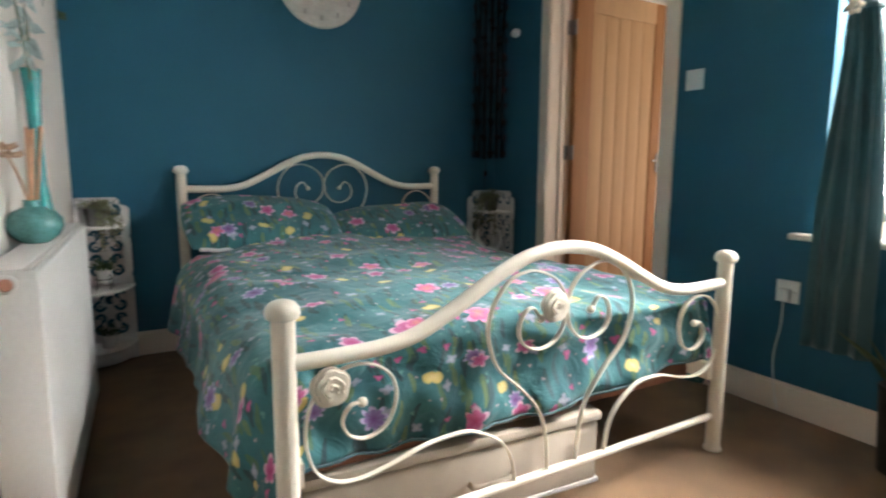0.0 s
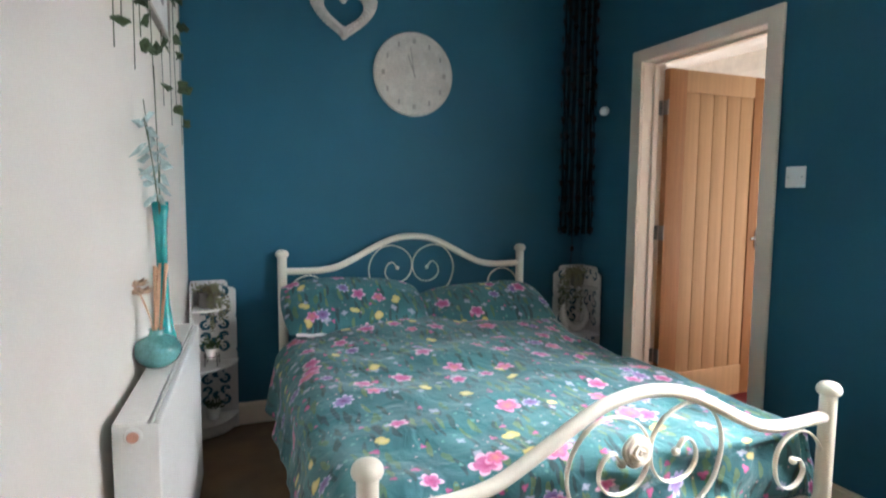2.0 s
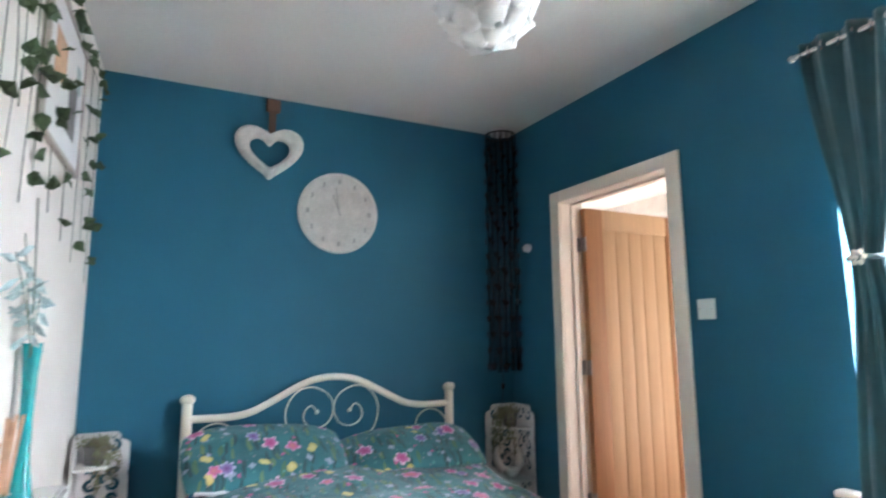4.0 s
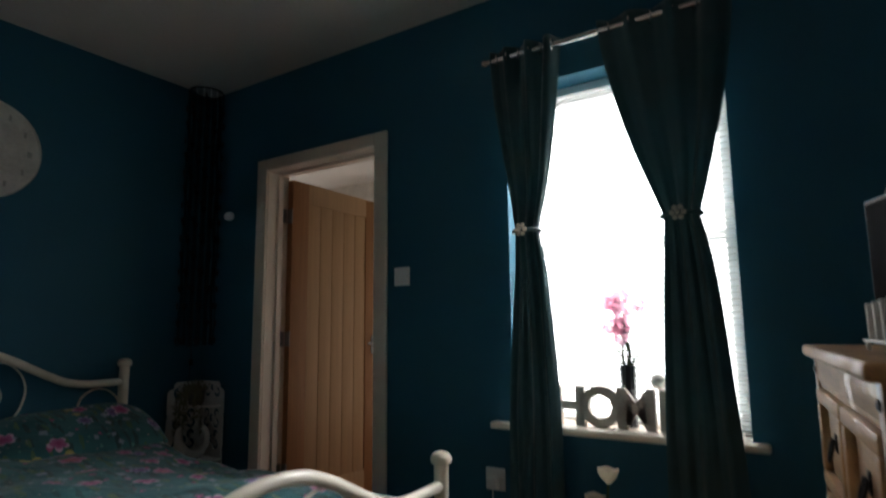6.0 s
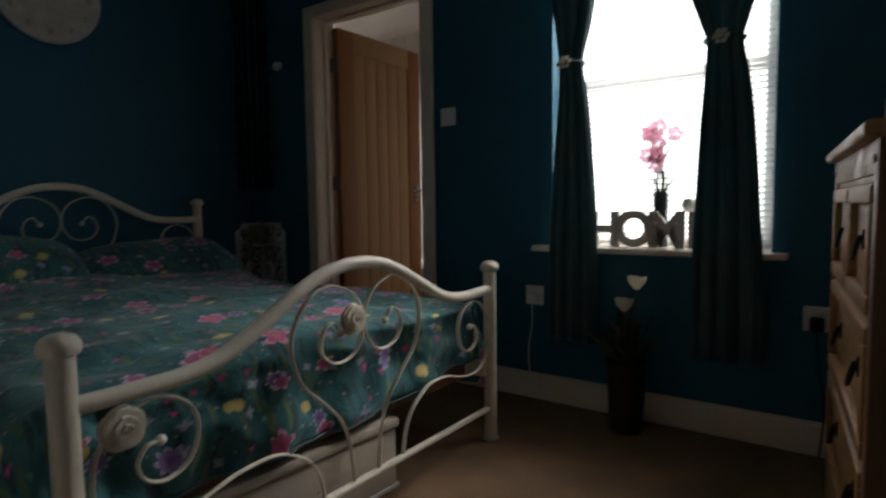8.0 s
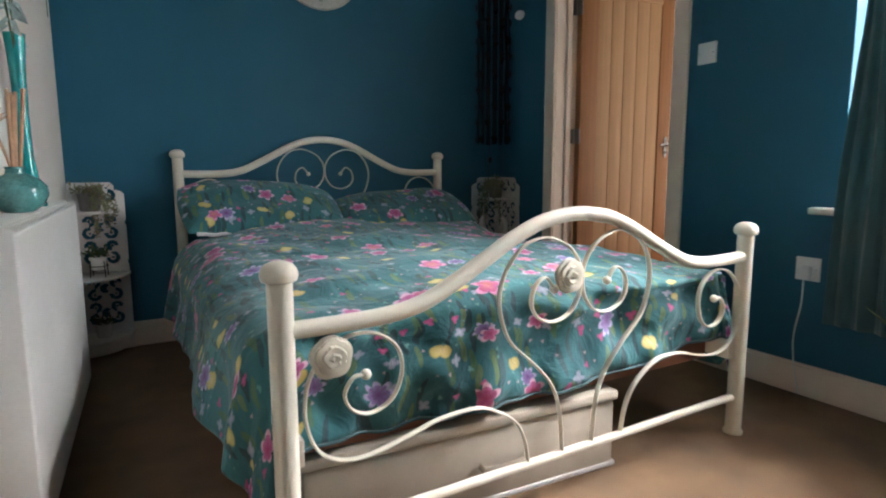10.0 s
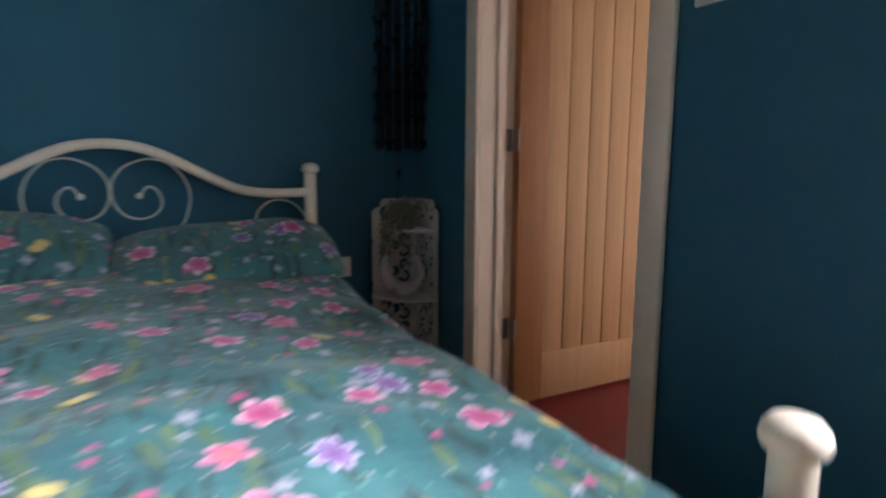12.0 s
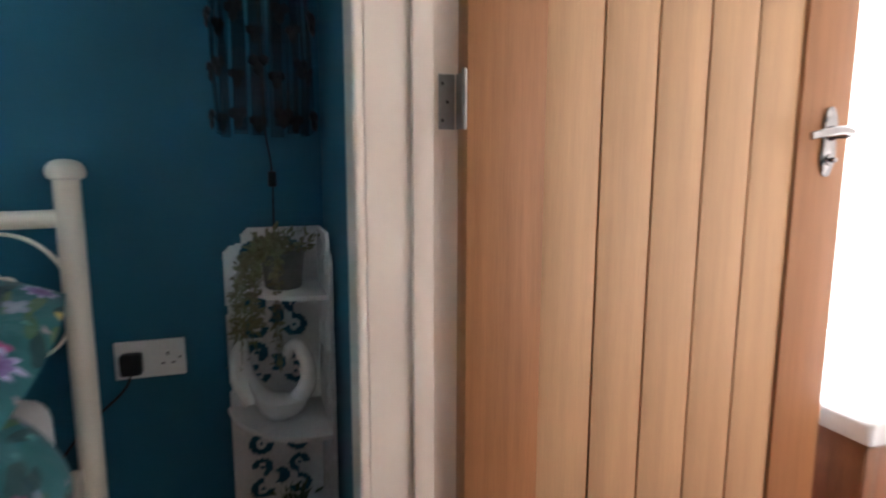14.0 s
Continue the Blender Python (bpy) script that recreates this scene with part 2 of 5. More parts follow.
    # leaf sprays, dark and light, as thin slanted strokes
    for turn, off, stretch, tone, width, keep in ((0.5, (1.3, 4.1), (3.6, 0.75, 1), (0.012, 0.045, 0.045), 0.23, 0.5), (-0.7, (7.7, 2.2), (3.2, 0.8, 1), (0.075, 0.155, 0.06), 0.22, 0.45),
                                                   (1.2, (3.3, 9.4), (4.0, 0.7, 1), (0.014, 0.05, 0.06), 0.21, 0.45), (0.1, (5.3, 1.4), (3.4, 0.9, 1), (0.13, 0.20, 0.08), 0.20, 0.35)):
        d, x, y, c = cells(7.0, off, stretch, turn, streak)
        f = math("MULTIPLY", math("LESS_THAN", d, width), math("LESS_THAN", c[0], keep))
        col = mixc(math("MULTIPLY", f, 0.8), col, tone)
    col = bloom(30.0, (5.2, 3.8), 0.006, 3, (0.50, 0.30, 0.38), (0.55, 0.42, 0.40), 0.16, col)
    col = bloom(24.0, (1.9, 6.1), 0.008, 3, (0.10, 0.30, 0.27), (0.12, 0.30, 0.26), 0.25, col)
    col = bloom(15.0, (2.2, 8.8), 0.014, 3, (0.42, 0.05, 0.19), (0.55, 0.12, 0.27), 0.20, col)
    col = bloom(11.0, (8.1, 3.6), 0.019, 4, (0.23, 0.26, 0.36), (0.4, 0.42, 0.5), 0.35, col)
    col = bloom(8.5, (4.4, 6.3), 0.026, 2, (0.56, 0.43, 0.11), (0.70, 0.58, 0.26), 0.22, col)
    col = bloom(7.0, (9.5, 1.2), 0.034, 8, (0.30, 0.24, 0.50), (0.14, 0.04, 0.2), 0.20, col, (0.50, 0.44, 0.66))
    col = bloom(6.2, (1.7, 3.9), 0.039, 5, (0.60, 0.18, 0.38), (0.40, 0.03, 0.15), 0.27, col, (0.74, 0.44, 0.58))
    col = bloom(5.4, (6.6, 7.3), 0.042, 5, (0.58, 0.08, 0.32), (0.58, 0.20, 0.16), 0.17, col, (0.74, 0.30, 0.50))
    l.new(col, b.inputs["Base Color"])
    weave = n.new("ShaderNodeTexNoise")
    weave.inputs["Scale"].default_value = 9
    weave.inputs["Detail"].default_value = 6
    weave.inputs["Distortion"].default_value = 0.8
    l.new(uv.outputs[0], weave.inputs[0])
    bp = n.new("ShaderNodeBump")
    bp.inputs["Strength"].default_value, bp.inputs["Distance"].default_value = 0.6, 0.030
    l.new(weave.outputs[0], bp.inputs["Height"])
    l.new(bp.outputs[0], b.inputs["Normal"])
    return m


FLORAL = floral_material()

# ---------------------------------------------------------------- mesh helpers


def box(bm, x0, x1, y0, y1, z0, z1, bevel=0.0, seg=2):
    r = bmesh.ops.create_cube(bm, size=1)["verts"]
    for v in r:
        v.co = Vector((x0 + (v.co.x + 0.5) * (x1 - x0), y0 + (v.co.y + 0.5) * (y1 - y0), z0 + (v.co.z + 0.5) * (z1 - z0)))
    if bevel:
        es = list({e for v in r for e in v.link_edges})
        bmesh.ops.bevel(bm, geom=es, offset=bevel, segments=seg, affect="EDGES", profile=0.5)
    return bm


def cube(*a, bevel=0.0, seg=2):
    return box(bmesh.new(), *a, bevel=bevel, seg=seg)


def lathe(bm, profile, n=20, at=(0, 0, 0), ribs=0, depth=0.0):
    """Turns (radius, height) pairs round the z axis at a place."""
    rings = []
    for r, z in profile:
        rings.append([bm.verts.new((at[0] + r * (1 + depth * math.cos(ribs * k * math.tau / n)) * math.cos(k * math.tau / n),
                                    at[1] + r * (1 + depth * math.cos(ribs * k * math.tau / n)) * math.sin(k * math.tau / n), at[2] + z)) for k in range(n)])
    for a, b in zip(rings, rings[1:]):
        for k in range(n):
            bm.faces.new((a[k], a[(k + 1) % n], b[(k + 1) % n], b[k]))
    for ring, flip in ((rings[0], True), (rings[-1], False)):
        bm.faces.new(ring[::-1] if flip else ring)
    return bm


def spline(pts, steps=6):
    """A smooth line through points."""
    p = [Vector(q) for q in pts]
    p = [2 * p[0] - p[1], *p, 2 * p[-1] - p[-2]]
    out = []
    for a, b, c, d in zip(p, p[1:], p[2:], p[3:]):
        for k in range(steps):
            t = k / steps
            out.append(0.5 * (2 * b + (c - a) * t + (2 * a - 5 * b + 4 * c - d) * t * t + (3 * b - a - 3 * c + d) * t ** 3))
    out.append(p[-2])
    return out


def sweep(bm, pts, rx, ry=None, n=8, up=(0, 1, 0), taper=None):
    """A bar of oval section along points; rx in the plane, ry along up."""
    ry = ry or rx
    up = Vector(up)
    rings = []
    for i, p in enumerate(pts):
        t = (pts[min(i + 1, len(pts) - 1)] - pts[max(i - 1, 0)]).normalized()
        side = t.cross(up)
        side = side.normalized() if side.length > 1e-4 else Vector((1, 0, 0))
        u = side.cross(t).normalized()
        k = taper(i / (len(pts) - 1)) if taper else 1
        rings.append([bm.verts.new(p + side * (rx * k * math.cos(a)) + u * (ry * k * math.sin(a))) for a in (j * math.tau / n for j in range(n))])
    for a, b in zip(rings, rings[1:]):
        for k in range(n):
            bm.faces.new((a[k], b[k], b[(k + 1) % n], a[(k + 1) % n]))
    bm.faces.new(rings[0])
    bm.faces.new(rings[-1][::-1])
    return bm


def ball(bm, c, r, sx=1, sy=1, sz=1, sub=2):
    for v in bmesh.ops.create_icosphere(bm, subdivisions=sub, radius=r)["verts"]:
        v.co = Vector(c) + Vector((v.co.x * sx, v.co.y * sy, v.co.z * sz))
    return bm


def leaf(bm, at, along, side, length, width, fold=0.25):
    """A small pointed leaf, folded along its midrib."""
    at, a, s = Vector(at), Vector(along).normalized(), Vector(side).normalized()
    u = a.cross(s)
    base, tip = bm.verts.new(at), bm.verts.new(at + a * length)
    mid = bm.verts.new(at + a * length * 0.5 - u * width * fold)
    p, q = bm.verts.new(at + a * length * 0.42 + s * width / 2), bm.verts.new(at + a * length * 0.42 - s * width / 2)
    for f in ((base, p, mid), (p, tip, mid), (tip, q, mid), (q, base, mid)):
        bm.faces.new(f)


def rand_dir(rng):
    v = Vector((rng.uniform(-1, 1), rng.uniform(-1, 1), rng.uniform(-1, 1)))
    return v.normalized() if v.length > 0.05 else Vector((1, 0, 0))


def mesh_of(name, bm, mat, smooth=True):
    me = bpy.data.meshes.new(name)
    bmesh.ops.recalc_face_normals(bm, faces=bm.faces)
    for f in bm.faces:
        f.smooth = smooth
    bm.to_mesh(me)
    bm.free()
    if smooth:
        me.set_sharp_from_angle(angle=radians(35))
    me.materials.append(mat)
    return me


def part(name, bm, mat, parent=None, label="", smooth=True):
    ob = new(name, mesh_of(name, bm, mat, smooth))
    ob.parent = parent
    return tagged(ob, label)


def single(name, bm, mat, label, category, group="", kind="", m=None, smooth=True):
    ob = part(name, bm, mat, None, label, smooth)
    if m is not None:
        ob.matrix_world = m
    return tagged(ob, "", category, group, kind)


def thing(name, label, category, m=None, group="", kind=""):
    ob = new(name)
    ob.empty_display_size = 0.1
    if m is not None:
        ob.matrix_world = m
    return tagged(ob, label, category, group, kind)


def structure(name, bm, mat, label="", smooth=False):
    return tagged(part(name, bm, mat, None, label, smooth), kind="structure")


# ---------------------------------------------------------------- plan of the room
XR, YB, YF, H = 2.42, 3.45, -0.42, 2.602          # window wall, headboard wall, wall behind the camera, ceiling
SLANT = 0.0513                                    # the radiator wall runs a little out of square


def left_wall(y, off=0.0):
    return -0.017 - SLANT * (YB - y) + off


TURN_L = -math.degrees(math.atan(SLANT))
D0, D1, DT = 2.088, 2.897, 2.025                  # door opening
W0, W1, WB, WT = 0.478, 1.349, 0.70, 2.145        # window opening

structure("floor", cube(-0.6, XR + 0.16, YF - 0.2, YB + 0.2, -0.12, 0.0), CARPET, "brown cut-pile carpet over the whole bedroom")
structure("ceiling", cube(-0.6, XR + 0.4, YF - 0.2, YB + 0.2, H, H + 0.12), CEIL, "plain white ceiling")
structure("wall_north", cube(-0.6, XR + 0.16, YB, YB + 0.16, 0.0, H), BLUE, "petrol blue painted headboard wall")
bm = bmesh.new()
box(bm, XR, XR + 0.155, D1 + 0.012, YB, 0, H)
box(bm, XR, XR + 0.155, D0 - 0.012, D1 + 0.012, DT + 0.012, H)
box(bm, XR, XR + 0.155, 1.60, D0 - 0.012, 0, H)
structure("wall_east_door", bm, BLUE, "petrol blue wall round the doorway")
bm = bmesh.new()
box(bm, XR, XR + 0.27, W1, 1.60, 0, H)
box(bm, XR, XR + 0.27, YF - 0.16, W0, 0, H)
box(bm, XR, XR + 0.27, W0, W1, 0, WB)
box(bm, XR, XR + 0.27, W0, W1, WT, H)
structure("wall_east_window", bm, BLUE, "petrol blue wall with a deep window recess")
structure("wall_south", cube(-0.6, XR, YF - 0.16, YF, 0, H), BLUE, "petrol blue painted wall")
bm = bmesh.new()
for y0, y1 in ((YF - 0.16, YB),):
    vs = []
    for z in (0, H):
        vs.append([bm.verts.new(p) for p in ((left_wall(y0) - 0.2, y0, z), (left_wall(y0), y0, z), (left_wall(y1), y1, z), (left_wall(y1) - 0.2, y1, z))])
    for k in range(4):
        bm.faces.new((vs[0][k], vs[0][(k + 1) % 4], vs[1][(k + 1) % 4], vs[1][k]))
    bm.faces.new(vs[0])
    bm.faces.new(vs[1][::-1])
structure("wall_west", bm, CREAM_WALL, "warm white radiator wall")


def skirting(bm, length):
    """A board with a rounded top edge, along x from 0, standing out to -y."""
    box(bm, 0, length, -0.018, 0, 0, 0.112, bevel=0.004)
    box(bm, 0, length, -0.013, 0, 0.112, 0.122, bevel=0.003)


for name, length, m in (("baseboard_north", XR - 0.0, pose(left_wall(YB), YB, 0)), ("baseboard_east_1", YB - 2.98, pose(XR, YB, 0, 0, 0, -90)),
                        ("baseboard_east_2", 2.005 - 0.02, pose(XR, 2.005, 0, 0, 0, -90)), ("baseboard_west", 3.86, pose(left_wall(YF), YF, 0, 0, 0, 90 + TURN_L))):
    bm = bmesh.new()
    skirting(bm, length)
    ob = structure(name, bm, GLOSS, "cream painted skirting board")
    ob.matrix_world = m

# ---------------------------------------------------------------- doorway, oak door
casing = thing("door_1_trim", "cream gloss door lining and moulded architrave", "door frame", kind="structure")
for name, y0, y1, z0, z1 in (("architrave", D1, 2.978, 0, 2.094), ("architrave", 2.008, D0, 0, 2.094), ("architrave", D0, D1, DT, 2.094)):
    bm = cube(XR - 0.018, XR, y0, y1, z0, z1, bevel=0.006, seg=3)
    part(name, bm, GLOSS, casing)
for y0, y1, z0, z1 in ((D1, D1 + 0.012, 0, DT + 0.012), (D0 - 0.012, D0, 0, DT + 0.012), (D0, D1, DT, DT + 0.012)):
    part("door_lining", cube(XR, XR + 0.158, y0, y1, z0, z1), GLOSS, casing)
for y0, y1, z0, z1 in ((D1 - 0.013, D1, 0, DT), (D0, D0 + 0.013, 0, DT), (D0 + 0.013, D1 - 0.013, DT - 0.013, DT)):
    part("door_stop", cube(XR + 0.07, XR + 0.105, y0, y1, z0, z1, bevel=0.005), GLOSS, casing)
part("threshold_strip", cube(XR + 0.128, XR + 0.158, D0, D1, 0, 0.005, bevel=0.002), STEEL, casing, "narrow metal threshold strip")

# the leaf hangs on the headboard side and stands open into the bathroom
door = thing("door_1", "oak cottage door with vertical grooves, standing wide open", "door", pose(XR + 0.146, D1 - 0.026, 0.008, 0, 0, 90.3), kind="structure")
DW, DH, DTH = 0.798, 1.990, 0.042
# local: width runs along -y from the hinge; front face looks to -x
part("hinge_stile", cube(-DTH / 2, DTH / 2, -0.134, 0, 0, DH, bevel=0.002), OAK_EDGE, door)
part("lock_stile", cube(-DTH / 2, DTH / 2, -DW, -DW + 0.128, 0, DH, bevel=0.002), OAK_EDGE, door)
part("top_rail", cube(-DTH / 2, DTH / 2, -DW + 0.128, -0.134, DH - 0.125, DH, bevel=0.002), OAK, door)
part("bottom_rail", cube(-DTH / 2, DTH / 2, -DW + 0.128, -0.134, 0, 0.19, bevel=0.002), OAK, door)
pw = (DW - 0.262) / 5
for k in range(5):
    part("plank", cube(-0.014, 0.014, -0.134 - pw * (k + 1) + 0.002, -0.134 - pw * k - 0.002, 0.19, DH - 0.125, bevel=0.003), OAK, door)
part("panel_core", cube(-0.009, 0.009, -DW + 0.128, -0.134, 0.19, DH - 0.125), OAK_EDGE, door)
for z in (0.305, 1.045, 1.77):
    hinge = part("hinge", cube(-DTH / 2 + 0.004, DTH / 2, 0.0005, 0.0025, z - 0.042, z + 0.042), STEEL, door, "brushed steel butt hinge")
    part("jamb_leaf", cube(0.0235, 0.0255, 0.004, 0.030, z - 0.042, z + 0.042), STEEL, hinge)
    for dz in (-0.028, 0, 0.028):
        part("screw", ball(bmesh.new(), (0.0235, 0.019 + (0.005 if dz else -0.003), z + dz), 0.0032, 0.4, 1, 1, 1), BLACK_IRON, hinge)
    part("hinge_pin", lathe(bmesh.new(), [(0.0035, -0.044), (0.0045, -0.042), (0.0045, 0.042), (0.0035, 0.045)], 10, (-DTH / 2 - 0.003, 0.006, z)), STEEL, hinge)
for s in (-1, 1):
    x = s * (DTH / 2)
    bm = bmesh.new()
    side = []
    for k in range(40):
        a = k * math.tau / 40
        v = math.sin(a)
        w = 0.0195 * abs(math.cos(a)) ** 0.55 * (1 - 0.16 * math.cos(v * math.pi) ** 2) * (1 if math.cos(a) > 0 else -1)
        side.append((-DW + 0.056 + w, 0.992 + 0.066 * v))
    loops = [[bm.verts.new((x + s * d, -DW + 0.056 + (y - (-DW + 0.056)) * q, 0.992 + (z - 0.992) * q)) for y, z in side] for d, q in ((0, 1), (0.005, 1), (0.008, 0.88))]
    for a, b in zip(loops, loops[1:]):
        for k in range(40):
            bm.faces.new((a[k], a[(k + 1) % 40], b[(k + 1) % 40], b[k]))
    bm.faces.new(loops[-1])
    plate = part("handle_plate", bm, HANDLE, door, "shaped chrome back plate")
    bm = lathe(bmesh.new(), [(0.014, 0), (0.016, 0.004), (0.011, 0.02), (0.011, 0.045)], 12)
    bm.transform(Matrix.Translation((x, -DW + 0.056, 1.008)) @ Euler((0, s * radians(90), 0)).to_matrix().to_4x4())
    part("handle_rose", bm, HANDLE, plate)
    part("lever", sweep(bmesh.new(), spline([(x + s * 0.048, -DW + 0.050, 1.008), (x + s * 0.05, -DW + 0.08, 1.012), (x + s * 0.05, -DW + 0.125, 1.006), (x + s * 0.047, -DW + 0.155, 1.000)]), 0.0075, 0.0055, 8, (1, 0, 0)), HANDLE, plate)
    bm = lathe(bmesh.new(), [(0.011, 0), (0.011, 0.006), (0.005, 0.007), (0.005, 0.016)], 12)
    bm.transform(Matrix.Translation((x + s * 0.006, -DW + 0.056, 0.958)) @ Euler((0, s * radians(90), 0)).to_matrix().to_4x4())
    part("thumb_turn", bm, HANDLE, plate)

# ---------------------------------------------------------------- bathroom beyond the door
BX = 4.05
BN = 4.30
structure("bathroom_floor", cube(XR + 0.16, BX + 0.2, 1.60, BN + 0.2, -0.12, -0.004), RED_VINYL, "dark red vinyl floor")
structure("bathroom_ceiling", cube(XR + 0.16, BX + 0.2, 1.60, BN + 0.2, 2.40, 2.5), CEIL, "white bathroom ceiling")
bm = bmesh.new()
box(bm, XR, 3.20, BN, BN + 0.15, 0, 2.4)
box(bm, 3.90, BX + 0.2, BN, BN + 0.15, 0, 2.4)
box(bm, 3.20, 3.90, BN, BN + 0.15, 0, 1.15)
box(bm, 3.20, 3.90, BN, BN + 0.15, 1.95, 2.4)
structure("bathroom_wall_north", bm, CREAM_WALL, "off-white bathroom wall with a window opening")
structure("bathroom_wall_west", cube(XR, XR + 0.16, YB + 0.16, BN, 0, 2.4), CREAM_WALL, "off-white bathroom wall")
tiled = structure("bathroom_wall_east", cube(BX, BX + 0.15, 1.60, BN, 0, 2.4), GROUT, "cream tiled bathroom wall")
structure("bathroom_wall_south", cube(XR + 0.27, BX, 1.60, 1.74, 0, 2.5), CREAM_WALL, "off-white bathroom wall")
bath = thing("bath", "white bath with a brown wooden side panel", "bath", pose(3.43, 2.79, 0))
bm = bmesh.new()
outer = [(0, 0), (BX - 3.435, 0), (BX - 3.435, 1.5), (0, 1.5)]
inner = [(0.07, 0.07), (BX - 3.50, 0.07), (BX - 3.50, 1.43), (0.07, 1.43)]
deep = [(0.13, 0.16), (BX - 3.56, 0.16), (BX - 3.56, 1.34), (0.13, 1.34)]
loops = [[bm.verts.new((x, y, z)) for x, y in q] for q, z in ((outer, 0.385), (outer, 0.44), (inner, 0.44), (deep, 0.12))]
for a, b in zip(loops, loops[1:]):
    for k in range(4):
        bm.faces.new((a[k], a[(k + 1) % 4], b[(k + 1) % 4], b[k]))
bm.faces.new(loops[-1])
bmesh.ops.bevel(bm, geom=[e for e in bm.edges if not e.is_boundary], offset=0.014, segments=3, affect="EDGES", profile=0.5)
part("tub", bm, CERAMIC, bath)
part("side_panel", cube(0.012, 0.03, 0.012, 1.49, 0, 0.385, bevel=0.002), VANITY, bath, "brown wooden panel")
part("end_panel", cube(0.031, BX - 3.436, 0.012, 0.03, 0, 0.385, bevel=0.002), VANITY, bath, "brown wooden panel")
part("panel_trim", cube(0.002, 0.034, 0.004, 0.011, 0, 0.38, bevel=0.002), VANITY, bath)

# ---------------------------------------------------------------- window, sill, blind
win = thing("window_1", "white plastic window with an opening top light", "window", kind="structure")
X0, X1 = XR + 0.165, XR + 0.225
for y0, y1, z0, z1 in ((W0, W0 + 0.055, WB, WT), (W1 - 0.055, W1, WB, WT), (W0 + 0.055, W1 - 0.055, WB, WB + 0.06), (W0 + 0.055, W1 - 0.055, WT - 0.06, WT), (W0 + 0.055, W1 - 0.055, 1.425, 1.465)):
    part("window_frame", cube(X0, X1, y0, y1, z0, z1, bevel=0.006), UPVC, win)
for z0, z1 in ((WB + 0.06, 1.425), (1.465, WT - 0.06)):
    pane = part("pane", cube(X0 + 0.02, X0 + 0.026, W0 + 0.055, W1 - 0.055, z0, z1), GLASS, win)
    pane.visible_shadow = False
part("window_sill", cube(XR - 0.05, X0, 0.425, 1.435, WB - 0.004, WB + 0.022, bevel=0.008, seg=3), GLOSS, win, "cream painted window board").location = (0, 0, 0)

blind = thing("venetian_blind", "white slatted blind hanging open inside the window recess", "blind")
part("head_rail", cube(XR + 0.115, XR + 0.155, W0 + 0.012, W1 - 0.012, WT - 0.036, WT - 0.002, bevel=0.003), UPVC, blind)
bm = bmesh.new()
hw = (W1 - W0) / 2 - 0.016
rows = [[bm.verts.new((x, y, -26 * x * x)) for y in (-hw, hw)] for x in (-0.012, -0.006, 0.0, 0.006, 0.012)]
for a, b in zip(rows, rows[1:]):
    bm.faces.new((a[0], b[0], b[1], a[1]))
slat_mesh = mesh_of("slat", bm, SLAT)
for k in range(58):
    ob = new("slat", slat_mesh)
    ob.parent = blind
    ob.matrix_basis = pose(XR + 0.136, (W0 + W1) / 2, WT - 0.05 - 0.0235 * k, 0, -30, 0)
part("bottom_rail", cube(XR + 0.124, XR + 0.149, W0 + 0.016, W1 - 0.016, WB + 0.03, WB + 0.042, bevel=0.003), UPVC, blind)
for y in (W0 + 0.13, W1 - 0.13):
    part("ladder_cord", sweep(bmesh.new(), [Vector((XR + 0.136, y, WB + 0.04)), Vector((XR + 0.136, y, WT - 0.03))], 0.0012, n=5, up=(1, 0, 0)), UPVC, blind)

# outside: paving below the window and the white overcast sky beyond
sky_m = bpy.data.materials.new("overcast sky")
sky_m.use_nodes = True
sb = sky_m.node_tree.nodes["Principled BSDF"]
sb.inputs["Base Color"].default_value = (0, 0, 0, 1)
sb.inputs["Emission Color"].default_value = (0.95, 0.98, 1.0, 1)
sb.inputs["Emission Strength"].default_value = 5.0
structure("backdrop", cube(9.0, 9.1, -9, 12, -0.4, 7), sky_m, "white overcast sky beyond the window")
structure("ground", cube(XR + 0.27, 30, -20, 20, -0.5, -0.4), PAVING, "pale paving outside the window")

# ---------------------------------------------------------------- curtains
pole = thing("curtain_pole", "polished steel curtain pole across the window", "curtain pole")
bm = sweep(bmesh.new(), [Vector((XR - 0.085, 0.33, 2.25)), Vector((XR - 0.085, 1.40, 2.25))], 0.0125, n=12, up=(0, 0, 1))
part("rod", bm, CHROME, pole)
for y in (0.322, 1.405):
    part("finial", ball(bmesh.new(), (XR - 0.085, y, 2.25), 0.016), CHROME, pole)
for y in (0.36, 1.388):
    part("bracket", sweep(bmesh.new(), [Vector((XR - 0.085, y, 2.25)), Vector((XR + 0.001, y, 2.25))], 0.008, n=8, up=(0, 0, 1)), CHROME, pole)


def ease(t):
    t = min(1, max(0, t))
    return t * t * (3 - 2 * t)


